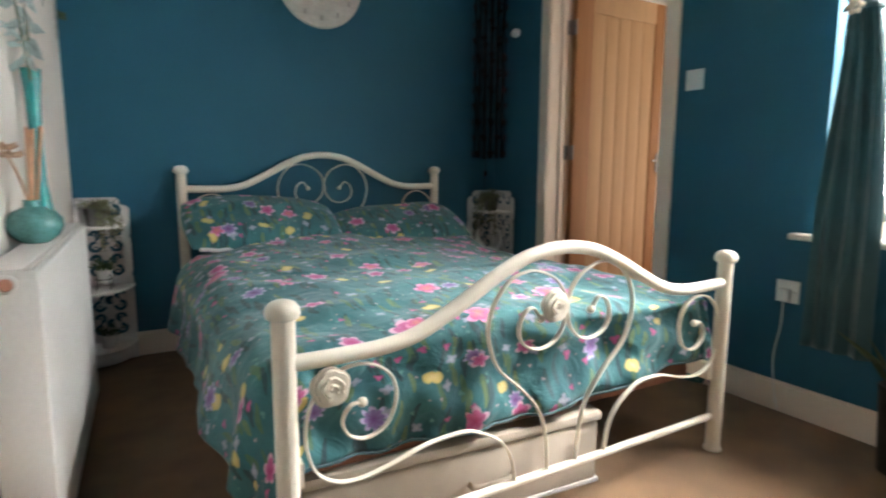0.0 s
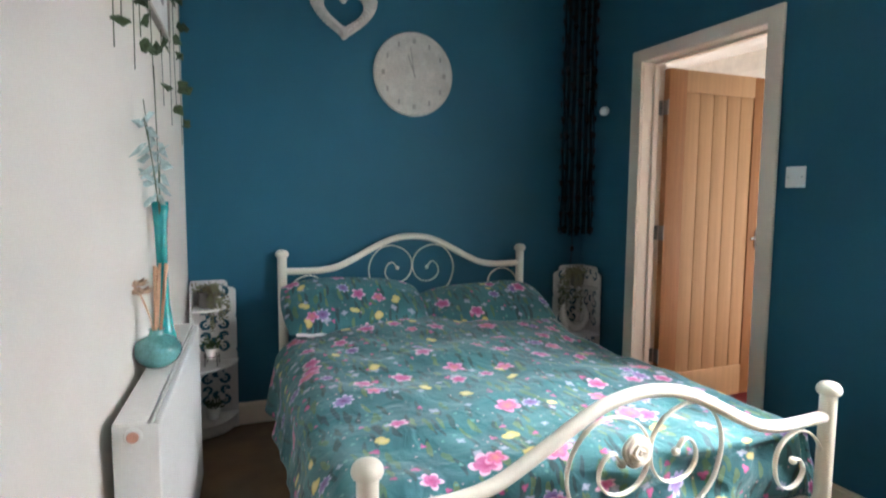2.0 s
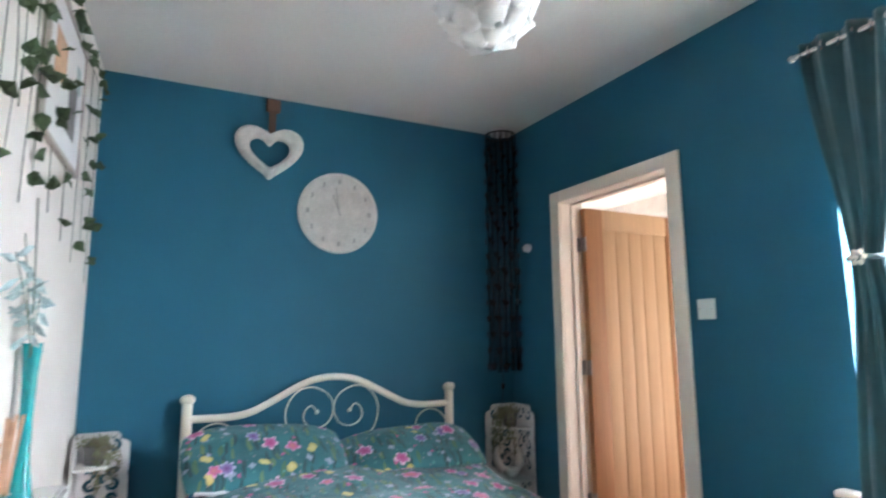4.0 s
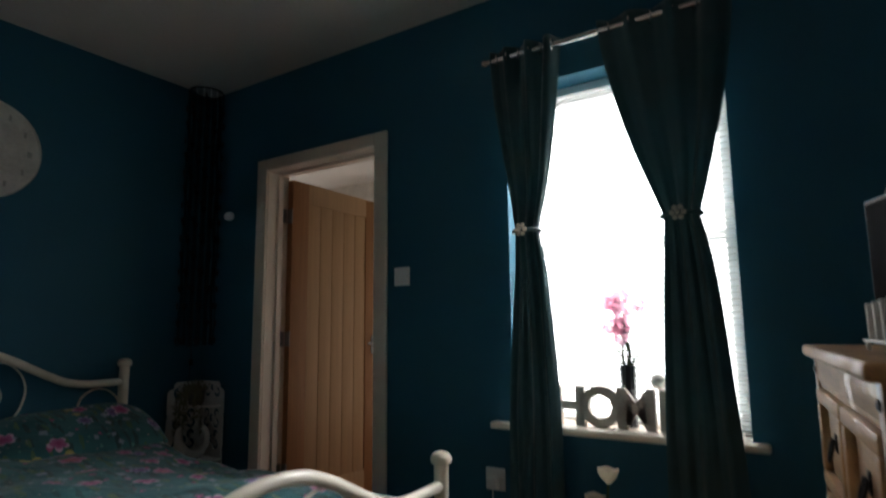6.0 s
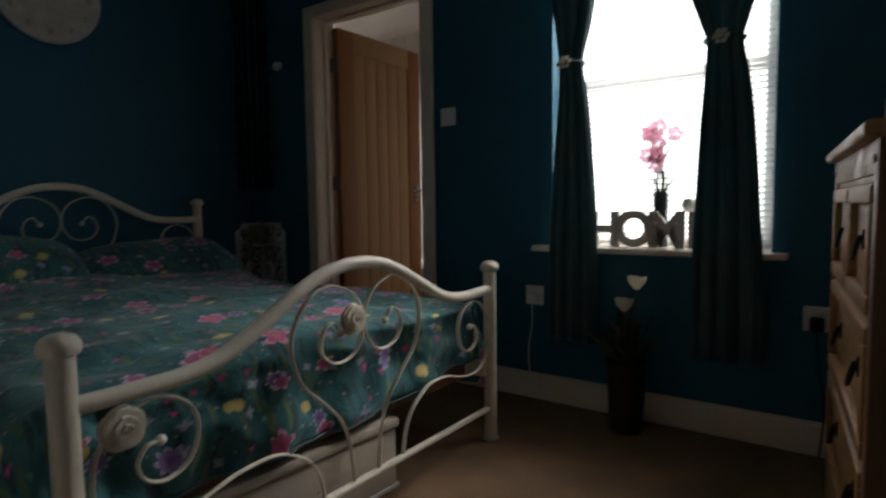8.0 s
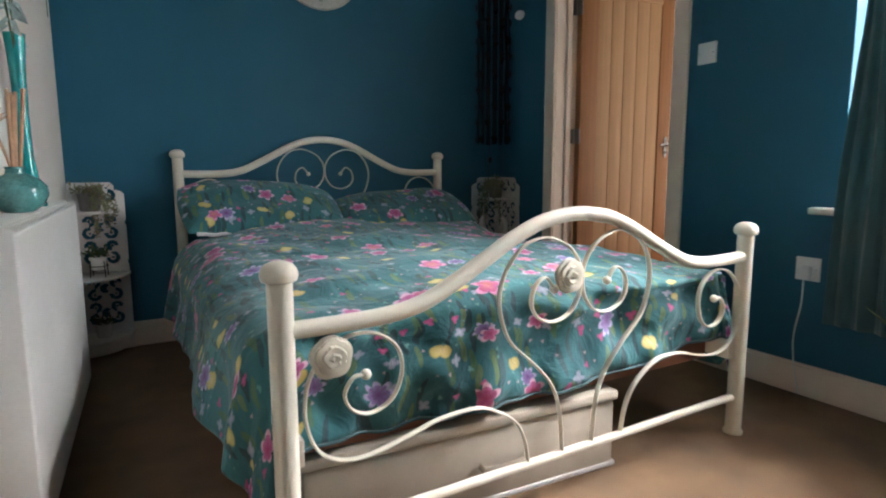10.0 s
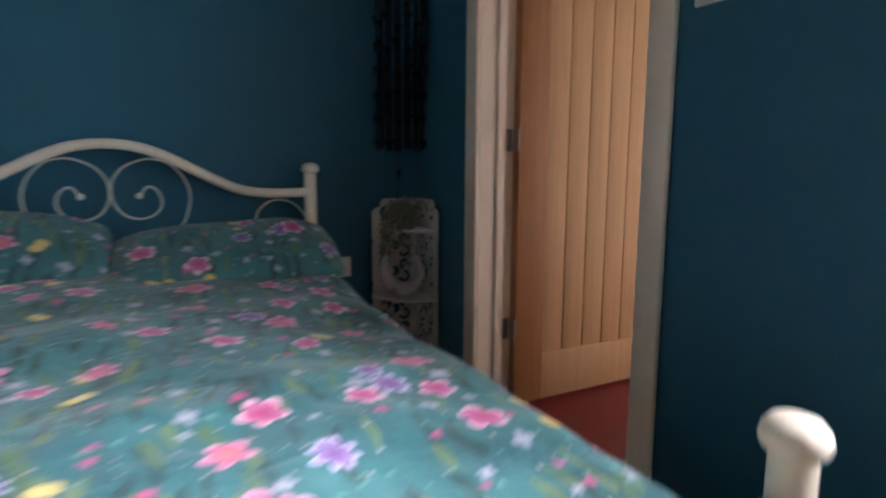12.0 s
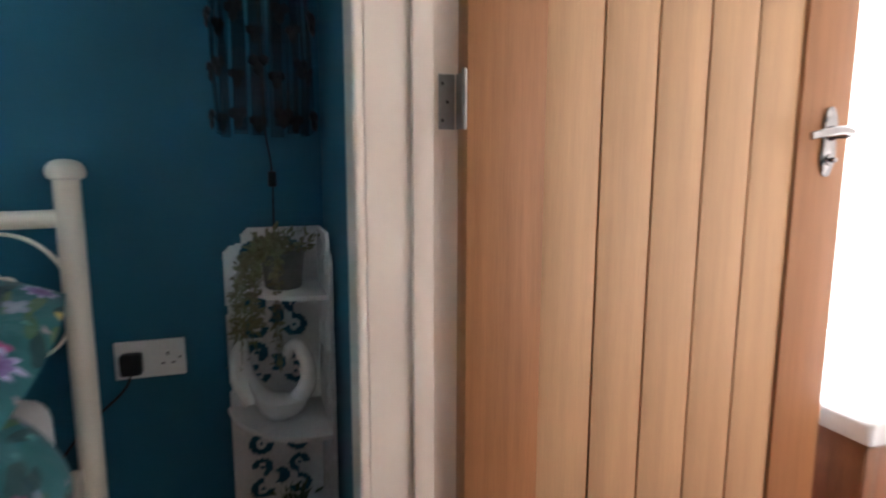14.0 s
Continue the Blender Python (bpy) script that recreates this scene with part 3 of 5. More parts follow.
def curtain(top, tie, bottom, label, seed):
    """top, tie and bottom: the (low y, high y) of the cloth at the pole, at the tieback and at the hem."""
    ob = thing("curtain", label, "curtain", group="curtains")
    bm = bmesh.new()
    nu, nv, z_top, z_tie, z_hem = 90, 70, 2.29, 1.485, 0.315
    grid = []
    rng = random.Random(seed)
    ph = rng.uniform(0, 6)
    for j in range(nv + 1):
        v = j / nv
        z = z_top + (z_hem - z_top) * v
        if z > z_tie:
            t = (z_top - z) / (z_top - z_tie)
            k = t ** 1.7 * (1.25 - 0.25 * t)
            lo, hi = (a + (b - a) * k for a, b in zip(top, tie))
        else:
            t = (z_tie - z) / (z_tie - z_hem)
            k = 1 - (1 - t) ** 2.2
            lo, hi = (a + (b - a) * k for a, b in zip(tie, bottom))
        row = []
        for i in range(nu + 1):
            u = i / nu
            w = hi - lo
            near = math.exp(-((z - z_tie) / 0.10) ** 2)
            amp = (0.013 - 0.005 * near + 0.018 * math.exp(-((z_top - z) / 0.16) ** 2)) * (0.75 + 0.25 * math.sin(3.1 * u + ph))
            wave = math.sin(math.tau * 3.5 * u + ph + 0.6 * math.sin(2.2 * v + 5 * u)) + 0.14 * math.sin(math.tau * 9 * u + 3 * v)
            bow = -0.022 * near + 0.010 * noise.noise((u * 3, v * 4, seed))
            row.append(bm.verts.new((XR - 0.085 + amp * wave + bow, lo + w * u + 0.006 * noise.noise((u * 2 + 7, v * 5, seed)), z)))
        grid.append(row)
    for a, b in zip(grid, grid[1:]):
        for i in range(nu):
            bm.faces.new((a[i], a[i + 1], b[i + 1], b[i]))
    cloth = part("cloth", bm, CURTAIN, ob)
    sol = cloth.modifiers.new("thickness", "SOLIDIFY")
    sol.thickness = 0.003
    for i in range(6):
        y = top[0] + (top[1] - top[0]) * (i + 0.5) / 6
        bm = bmesh.new()
        ring = [Vector((XR - 0.085, y, 2.25)) + Vector((0.006 * (-1) ** i * math.cos(a), 0.024 * math.cos(a) * 0.35, 0.024 * math.sin(a))) + Vector((0.022 * math.cos(a), 0, 0)) for a in (k * math.tau / 18 for k in range(19))]
        part("eyelet", sweep(bm, ring, 0.0035, n=6, up=(0, 1, 0)), CHROME, ob)
    # tieback: a band with a white flower
    yc, w = (tie[0] + tie[1]) / 2, (tie[1] - tie[0]) / 2
    band = [Vector((XR - 0.107 + 0.05 * math.cos(a), yc + (w + 0.012) * math.sin(a), z_tie)) for a in (k * math.tau / 24 for k in range(25))]
    tb = part("tieback", sweep(bmesh.new(), band, 0.004, 0.008, n=8, up=(0, 0, 1)), CURTAIN, ob)
    bm = bmesh.new()
    for k in range(6):
        a = k * math.tau / 6
        ball(bm, (XR - 0.168, yc + 0.019 * math.cos(a), z_tie + 0.019 * math.sin(a)), 0.0105, 0.5, 1, 1, 1)
    ball(bm, (XR - 0.175, yc, z_tie), 0.010, 0.7, 1, 1, 1)
    part("flower", bm, LILY, tb, "cream flower on the band")
    return ob


curtain((1.065, 1.372), (1.170, 1.262), (1.105, 1.328), "dark teal eyelet curtain gathered by a flower tieback", 3)
curtain((0.425, 0.900), (0.575, 0.690), (0.490, 0.735), "dark teal eyelet curtain, wider, held by a flower tieback", 8)

# ---------------------------------------------------------------- bed
BED = pose(1.156, 1.348, 0, 0, 0, -0.65)
BL = 2.03
SKEW = 0.0256                                     # the foot end stands a little out of square
bed = thing("bed_frame", "cream metal double bed with scrolled ends and roses", "bed", BED)


def end_frame(y0, post, half_width, lift, skew, roses):
    """One end of the bed: two posts, a humped top rail, scrolls and a low cross rail."""

    def at(x, z):
        return (x, y0 + skew * x, z + lift + (0.020 * x - 0.002) * (skew > 0))

    def shifted(x, s):
        return s * x + (0.014 + 0.022 * ease((0.6 - x) / 0.4)) * (1 if skew else 0.4)

    for s in (-1, 1):
        foot = (s * half_width, y0 + skew * s * half_width, 0)
        bm = lathe(bmesh.new(), [(0.030, 0), (0.031, 0.006), (0.026, 0.012), (0.025, 0.02), (0.025, post - 0.035)], 16, foot)
        p = part("post", bm, IRON, bed)
        part("cap", lathe(bmesh.new(), [(0.024, post - 0.042), (0.033, post - 0.038), (0.0365, post - 0.028), (0.034, post - 0.016), (0.026, post - 0.006), (0.013, post - 0.001), (0.003, post)], 20, foot), IRON, p)
    half = [(half_width, 0.577), (0.62, 0.575), (0.52, 0.577), (0.435, 0.592), (0.355, 0.627), (0.28, 0.666), (0.20, 0.708), (0.12, 0.740), (0.045, 0.754), (0, 0.756)]
    line = [at(-x + 0.010 * (x < 0.6), z) for x, z in half] + [at(x + 0.010 * (x < 0.6), z) for x, z in half[-2::-1]]
    part("top_rail", sweep(bmesh.new(), spline(line, 5), 0.0185, n=12), IRON, bed)
    part("low_rail", sweep(bmesh.new(), [Vector((x, y0 + skew * x, 0.125)) for x in (-half_width, half_width)], 0.0115, n=10), IRON, bed)
    corner = [(0.578, 0.458), (0.606, 0.456), (0.626, 0.423), (0.608, 0.386), (0.565, 0.372), (0.519, 0.395), (0.498, 0.45), (0.508, 0.503), (0.549, 0.539), (0.598, 0.548), (0.650, 0.530), (0.692, 0.485), (0.708, 0.43),
              (0.706, 0.375), (0.685, 0.32), (0.64, 0.287), (0.58, 0.279), (0.50, 0.293), (0.42, 0.314), (0.33, 0.318), (0.277, 0.302), (0.214, 0.260), (0.18, 0.205), (0.164, 0.13)]
    middle = [(0.091, 0.572), (0.120, 0.605), (0.153, 0.586), (0.163, 0.54), (0.137, 0.503), (0.088, 0.489), (0.038, 0.506), (0.006, 0.555), (0.006, 0.62), (0.042, 0.672), (0.104, 0.701), (0.150, 0.702), (0.196, 0.685),
              (0.240, 0.636), (0.259, 0.575), (0.250, 0.513), (0.222, 0.455), (0.150, 0.388), (0.095, 0.325), (0.065, 0.25), (0.052, 0.13)]
    for s in (-1, 1):
        for pts in (corner, middle):
            q = [at(shifted(x, s), z) for x, z in pts]
            if lift:
                q[-1] = (q[-1][0], q[-1][1], 0.13)
            sc = part("scroll", sweep(bmesh.new(), spline(q, 5), 0.0036, 0.0110 if lift else 0.0082, n=10), IRON, bed)
            part("scroll_ball", ball(bmesh.new(), q[0], 0.012), IRON, sc)
    for x, z in roses:
        # a moulded rosette: one skin whose petals overlap in a spiral round the heart
        bm = bmesh.new()
        for v in bmesh.ops.create_icosphere(bm, subdivisions=5, radius=1.0)["verts"]:
            c = v.co.copy()
            rad, a = math.hypot(c.x, c.z), math.atan2(c.z, c.x)
            turns = (rad * 3.2 + a / math.tau) % 1.0
            lobe = 1 + 0.09 * abs(math.sin(2.5 * a + 0.6))
            front = 0.016 * (1 - rad * rad) + (0.007 * turns - 0.002 if c.y < 0 else 0)
            v.co = Vector((x + 0.042 * c.x * lobe, y0 + skew * x - 0.010 + (-front if c.y < 0 else 0.008) * min(1, abs(c.y) * 4), z + 0.042 * c.z * lobe))
        part("rose", bm, IRON, bed, "cream moulded rose on a scroll")


end_frame(0.0, 0.698, 0.735, 0.0, SKEW, [(-0.640, 0.497), (-0.013, 0.600)])
end_frame(BL, 0.966, 0.724, 0.270, 0.0, [])
for s in (-1, 1):
    part("side_rail", cube(s * 0.70 - 0.012, s * 0.70 + 0.012, 0.02, BL - 0.02, 0.255, 0.315, bevel=0.004), IRON, bed)
part("foot_board", cube(-0.69, 0.69, 0.104, 0.128, 0.238, 0.315, bevel=0.004), SLAT_WOOD, bed, "red-brown timber cross board")
for k in range(13):
    y = 0.14 + k * 0.143
    part("slat", cube(-0.69, 0.69, y, y + 0.07, 0.292, 0.312, bevel=0.003), SLAT_WOOD, bed)

mattress = thing("mattress", "white sheeted mattress on the slatted base", "mattress", BED @ pose(0, 0, 0.313))
part("body", cube(-0.685, 0.685, 0.135, 1.99, 0.0, 0.190, bevel=0.05, seg=4), SHEET, mattress)


def cloth_from(grid, uvs, name, mat, parent, thick, label=""):
    me = bpy.data.meshes.new(name)
    nv, nu = len(grid), len(grid[0])
    me.from_pydata([p for r in grid for p in r], [], [(j * nu + i, j * nu + i + 1, (j + 1) * nu + i + 1, (j + 1) * nu + i) for j in range(nv - 1) for i in range(nu - 1)])
    layer = me.uv_layers.new(name="UVMap")
    flat = [q for r in uvs for q in r]
    for lp in me.loops:
        layer.data[lp.index].uv = flat[lp.vertex_index]
    for p in me.polygons:
        p.use_smooth = True
    me.materials.append(mat)
    ob = new(name, me)
    ob.parent = parent
    if thick:
        s = ob.modifiers.new("thickness", "SOLIDIFY")
        s.thickness, s.offset = thick, -1
    return tagged(ob, label)


# the duvet lies over mattress and edges, longer on the radiator side
duvet = thing("duvet", "teal floral duvet hanging over the sides of the bed", "duvet", BED)
grid, uvs = [], []
NX, NY = 190, 150
S0, S1, L0, L1 = -1.035, 1.09, -0.235, 1.70
for j in range(NY + 1):
    l_ = L0 + (L1 - L0) * j / NY
    row, uvr = [], []
    for i in range(NX + 1):
        s_ = S0 + (S1 - S0) * i / NX
        wx, wy = 0.69, 0.16
        ox, oy = max(0.0, abs(s_) - wx), max(0.0, wy - l_)
        over = math.hypot(ox, oy)
        sg = 1 if s_ > 0 else -1
        crease = 0.5 - abs(noise.noise((s_ * 2.6 + 0.7 * l_, l_ * 3.4 - 0.5 * s_, 9.0)))
        puff = 0.026 * (crease - 0.3) + 0.028 * noise.noise((s_ * 2.3, l_ * 2.3, 1.0)) + 0.015 * noise.noise((s_ * 6, l_ * 6, 4.0)) + (0.040 + 0.030 * ease(l_ / 1.4)) * math.cos(min(1, abs(s_) / 0.8) * math.pi / 2) + 0.022 * ease((l_ - 1.1) / 0.45)
        x, y, z = s_, l_, 0.525 + puff
        if over > 0:
            fx_ = ox / over
            flare = ease((l_ + 0.25) / 1.2)
            r = 0.095 + 0.02 * flare * fx_ - 0.022 * ease(s_ / 0.3) * ease((l_ - 0.2) / 0.5) * fx_
            arc = r * math.pi / 2
            if over < arc:
                a = over / r
                out, drop = r * math.sin(a), r * (1 - math.cos(a))
            else:
                hang = over - arc
                out, drop = r + (0.16 - 0.12 * ease(s_ / 0.3) * ease((l_ - 0.2) / 0.5)) * hang * fx_ + 0.03 * hang, r + hang
            fx, fy = ox / over, oy / over
            fold = 0.024 * ease((over - 0.06) / 0.2) * (crease - 0.25) * 1.6 + 0.018 * ease((over - 0.10) / 0.2) * (math.sin(l_ * 13 + 2 * math.sin(l_ * 4)) * fx + math.sin(s_ * 15 + 1.5 * math.sin(s_ * 5)) * 0.8 * fy)
            x = sg * (wx + (out + fold) * fx) if ox > 0 else s_
            y = wy - (out * 0.88 + fold * 0.9) * fy if oy > 0 else l_
            z = 0.525 + puff * max(0, 1 - over / 0.15) - drop
            z += (0.085 + 0.045 * ease((s_ + 0.3) / 1.0)) * ease(oy / 0.25) * (1 - ease(-(s_ + 0.66) / 0.12))
            y -= 0.042 * noise.noise((s_ * 6 + l_ * 5, l_ * 7, 3.0)) * ease(oy / 0.15) * fy
            z += (0.026 * noise.noise((s_ * 3.5, 0.5, 8.0)) + 0.012 * noise.noise((s_ * 11, 0.5, 2.0))) * ease(oy / 0.25)
            pleat = math.sin(s_ * 34 + 5 * noise.noise((s_ * 2.5, l_ * 2, 6.0))) * (0.5 + noise.noise((s_ * 3 + 4, 0.3, 1.0)))
            y -= (0.005 * pleat + 0.013 * noise.noise((s_ * 13, l_ * 9, 5.0))) * ease(oy / 0.12) * fy
            y = max(y, 0.022 + SKEW * x)
        z = max(z, 0.03)
        row.append((x, y, z))
        uvr.append((s_ + 3.0, l_ + 3.0))
    grid.append(row)
    uvs.append(uvr)
cloth_from(grid, uvs, "cover", FLORAL, duvet, 0.022)
hem = [Vector(p) + Vector((0, -0.002, -0.002)) for p in grid[0][14:-14:2]]
part("hem_seam", sweep(bmesh.new(), hem, 0.004, n=6, up=(0, 0, 1)), CURTAIN, duvet, "stitched hem")


def pillow(label, m, u0, strip):
    ob = thing("pillow", label, "pillow", m, group="pillows on the bed")
    for name, top in (("pillowcase", True), ("underside", False)):
        grid, uvs = [], []
        for j in range(33):
            row, uvr = [], []
            for i in range(49):
                u, v = -1 + 2 * i / 48, -1 + 2 * j / 32
                edge = (1 - abs(u) ** 4) * (1 - abs(v) ** 4)
                h = 0.076 * max(0, edge) ** 0.6
                px, py = 0.392 * u * (1 - 0.05 * v * v), 0.215 * v * (1 - 0.07 * u * u) * (1 - 0.20 * abs(u) ** 3.5 * (v > 0))
                h += 0.012 * noise.noise((u * 2.2 + u0, v * 2.2, 2.0)) * edge
                row.append((px, py, h if top else -h * 0.7))
                uvr.append((px + u0, py + 7.0))
            grid.append(row if top else row[::-1])
            uvs.append(uvr if top else uvr[::-1])
        cloth_from(grid, uvs, name, FLORAL, ob, 0)
    edge = [Vector((-0.34 + 0.02 * k, -0.204 - 0.013 * (1 - (k / 17 - 1) ** 2) + 0.004 * noise.noise((k * 0.7, u0, 0)), 0.008 * noise.noise((k * 0.45, u0, 5)))) for k in range(*strip)]
    bm = sweep(bmesh.new(), edge, 0.006, 0.013, n=8, up=(0, 0, 1), taper=lambda t: 0.8 + 0.7 * noise.noise((t * 9, u0, 2)))
    part("piping", bm, SHEET, ob, "white cotton edging")


pillow("teal floral pillow leaning on the metal headboard", BED @ pose(-0.365, 1.805, 0.676, 31, 3, 3), 2.0, (0, 22))
pillow("teal floral pillow slumped lower against the headboard", BED @ pose(0.360, 1.79, 0.634, 22, -3, -3), 5.3, (9, 35))

# low canvas box pushed under the bed
store = thing("storage_box", "beige canvas storage box pushed under the bed", "storage box", pose(1.0, 1.425, 0, 0, 0, -3))
part("body", cube(-0.52, 0.39, 0, 0.5, 0.002, 0.200, bevel=0.012), CANVAS, store)
part("lid", cube(-0.528, 0.398, -0.008, 0.508, 0.200, 0.232, bevel=0.01), CANVAS, store)
part("handle", sweep(bmesh.new(), spline([(-0.07, -0.004, 0.11), (-0.05, -0.018, 0.10), (0.05, -0.018, 0.10), (0.07, -0.004, 0.11)]), 0.004, 0.010, n=8, up=(0, 0, 1)), CANVAS, store)
part("base_band", cube(-0.525, 0.395, -0.004, 0.504, 0.0, 0.014, bevel=0.003), SHEET, store, "pale piping round the base")

# ---------------------------------------------------------------- radiator and what stands on it
RY0, RY1, RZ = 1.542, 2.575, 0.766
rad = thing("radiator", "white flat-panel radiator on the wall, grille on top", "radiator", pose(left_wall(RY0), RY0, 0, 0, 0, TURN_L))
RL = (RY1 - RY0) / math.cos(radians(TURN_L))
part("front_panel", cube(0.095, 0.118, 0.004, RL - 0.004, 0.15, RZ - 0.012, bevel=0.006, seg=3), ENAMEL, rad)
part("back_panel", cube(0.028, 0.045, 0.01, RL - 0.01, 0.15, RZ - 0.02, bevel=0.004), ENAMEL, rad)
for y0, y1 in ((0.0, 0.004), (RL - 0.004, RL)):
    part("end_panel", cube(0.024, 0.116, y0, y1, 0.155, RZ - 0.004, bevel=0.0015), ENAMEL, rad)
grille = part("top_grille", cube(0.024, 0.094, 0.004, RL - 0.004, RZ - 0.008, RZ, bevel=0.002), ENAMEL, rad)
for k in range(2):
    part("rib", cube(0.1, 0.1035, 0.01, RL - 0.01, RZ - 0.012, RZ - 0.004 + 0.002 * k, bevel=0.001), ENAMEL, grille)
bm = lathe(bmesh.new(), [(0.019, 0), (0.019, 0.005), (0.0165, 0.007), (0.004, 0.0072)], 24)
bm.transform(Matrix.Translation((0.066, 0.0, RZ - 0.028)) @ Euler((radians(90), 0, 0)).to_matrix().to_4x4())
part("plug_ring", bm, ENAMEL, rad)
bm = lathe(bmesh.new(), [(0.0125, 0.007), (0.0125, 0.010), (0.010, 0.012), (0.004, 0.0122)], 20)
bm.transform(Matrix.Translation((0.066, 0.0, RZ - 0.028)) @ Euler((radians(90), 0, 0)).to_matrix().to_4x4())
part("blanking_plug", bm, COPPER, rad, "round copper-coloured end plug")
for z in (0.3, 0.62):
    part("wall_bracket", cube(-0.002, 0.03, 0.12, 0.15, z - 0.03, z + 0.03, bevel=0.002), ENAMEL, rad)
for y in (0.07, RL - 0.07):
    part("pipe", sweep(bmesh.new(), spline([(0.07, y, 0.16), (0.07, y, 0.08), (0.07, y, -0.0)]), 0.0075, n=8, up=(1, 0, 0)), CHROME, rad)

bowl = thing("reed_diffuser", "turquoise crackle-glazed bowl holding reeds and a dried flower", "ornament", pose(-0.038, 1.99, RZ))
part("bowl", lathe(bmesh.new(), [(0.030, 0), (0.036, 0.003), (0.056, 0.02), (0.066, 0.043), (0.064, 0.062), (0.050, 0.080), (0.030, 0.089), (0.021, 0.094), (0.019, 0.105), (0.023, 0.110), (0.014, 0.108), (0.012, 0.09)], 28), CRACKLE, bowl)
rng = random.Random(5)
for k in range(7):
    a, lean = rng.uniform(0, 6.28), rng.uniform(0.01, 0.04)
    p0 = Vector((0.006 * math.cos(a), 0.006 * math.sin(a), 0.05))
    part("reed", sweep(bmesh.new(), [p0, Vector((0.015 + lean * math.cos(a) * 0.6, 0.02 + lean * math.sin(a), 0.285 + rng.uniform(-0.01, 0.012)))], 0.0042, n=6, up=(1, 0, 0)), REED, bowl)
for off, h in (((-0.05, 0.01), 0.235), ((-0.035, -0.015), 0.215)):
    st = part("dried_stem", sweep(bmesh.new(), spline([(0, 0, 0.06), (off[0] * 0.4, off[1], 0.15), (*off, h)]), 0.0018, n=5, up=(1, 0, 0)), REED, bowl)
    bm = bmesh.new()
    for k in range(16):
        a = k * 2.4
        r = 0.006 + 0.020 * math.sqrt(k / 16)
        leaf(bm, (off[0], off[1], h), (math.cos(a), math.sin(a), 0.7 - k * 0.03), (-math.sin(a), math.cos(a), 0), 0.040, 0.024)
    part("dried_bloom", bm, FLORAL_FACE, st, "tan papery bloom", smooth=False)

tall = thing("tall_vase", "slender teal vase with silvery blue silk stems", "vase", pose(-0.040, 2.27, RZ))
part("vase", lathe(bmesh.new(), [(0.040, 0), (0.041, 0.004), (0.030, 0.05), (0.019, 0.14), (0.017, 0.25), (0.020, 0.38), (0.026, 0.468), (0.0265, 0.472), (0.021, 0.470), (0.015, 0.3)], 24), TEAL_GLASS, tall)
rng = random.Random(11)
for k in range(4):
    dx, dy, h = rng.uniform(-0.03, 0.03), (-0.34, -0.24, -0.12, 0.03)[k], (0.70, 0.86, 0.78, 0.62)[k]
    pts = spline([(0, 0, 0.40), (dx * 0.4, dy * 0.35, 0.55), (dx, dy, h)], 8)
    st = part("stem", sweep(bmesh.new(), pts, 0.0018, n=5, up=(1, 0, 0)), IVY, tall)
    for j, p in enumerate(pts[5::2]):
        for s in (-1, 1):
            if rng.random() < 0.45:
                continue
            bm = bmesh.new()
            leaf(bm, p, (s * 0.5 + rng.uniform(-0.3, 0.3), s * rng.uniform(0.2, 1), rng.uniform(-1.0, 0.4)), (0.2, rng.uniform(-1, 1), 0.8), rng.uniform(0.05, 0.085), 0.034)
            part("silk_leaf", bm, SILVER_LEAF, st, smooth=False)

# ---------------------------------------------------------------- picture with ivy on the radiator wall
PIC = pose(left_wall(2.53), 2.53, 2.14, 0, 0, TURN_L)
pic = thing("wall_picture", "pale canvas print in a thin grey frame", "picture", PIC)
part("canvas", cube(0.002, 0.016, -0.31, 0.31, -0.245, 0.245, bevel=0.002), SHEET, pic)
for y0, y1, z0, z1 in ((-0.325, -0.31, -0.26, 0.26), (0.31, 0.325, -0.26, 0.26), (-0.31, 0.31, -0.26, -0.245), (-0.31, 0.31, 0.245, 0.26)):
    part("frame_bar", cube(0.001, 0.024, y0, y1, z0, z1, bevel=0.002), GREY_WOOD, pic)
for y, z, w, h, mat in ((0.12, -0.05, 0.07, 0.20, GREY_POT), (-0.12, 0.05, 0.09, 0.16, REED), (0.02, -0.14, 0.16, 0.03, GREY_POT), (0.2, 0.1, 0.04, 0.1, SILVER_LEAF)):
    part("printed_shape", cube(0.0165, 0.0175, y - w, y + w, z - h / 2, z + h / 2), mat, pic, "faint printed shape")

ivy = thing("ivy_garland", "artificial ivy garland draped over the picture, trailing leaves", "garland", pose(left_wall(2.53), 2.53, 0, 0, 0, TURN_L))
rng = random.Random(21)


def ivy_strand(pts, step):
    line = spline([(0.012, y, z) for y, z in pts], 10)
    st = part("vine", sweep(bmesh.new(), line, 0.0016, n=5, up=(1, 0, 0)), IVY, ivy)
    for j in range(2, len(line) - 1, step):
        for s in (-1, 1):
            if rng.random() < 0.5:
                continue
            bm = bmesh.new()
            p = line[j] + Vector((0.012, 0, 0))
            d = Vector((rng.uniform(0.0, 0.8), s * rng.uniform(0.2, 0.9), rng.uniform(-1.0, 0.5))).normalized()
            e = d.cross(Vector((0.5, -1, 0.2)))
            leaf(bm, p, d, e, rng.uniform(0.045, 0.066), rng.uniform(0.036, 0.052))
            leaf(bm, p, d + e.normalized() * 0.9, e, 0.036, 0.026)
            leaf(bm, p, d - e.normalized() * 0.9, e, 0.036, 0.026)
            part("ivy_leaf", bm, IVY, st, smooth=False)


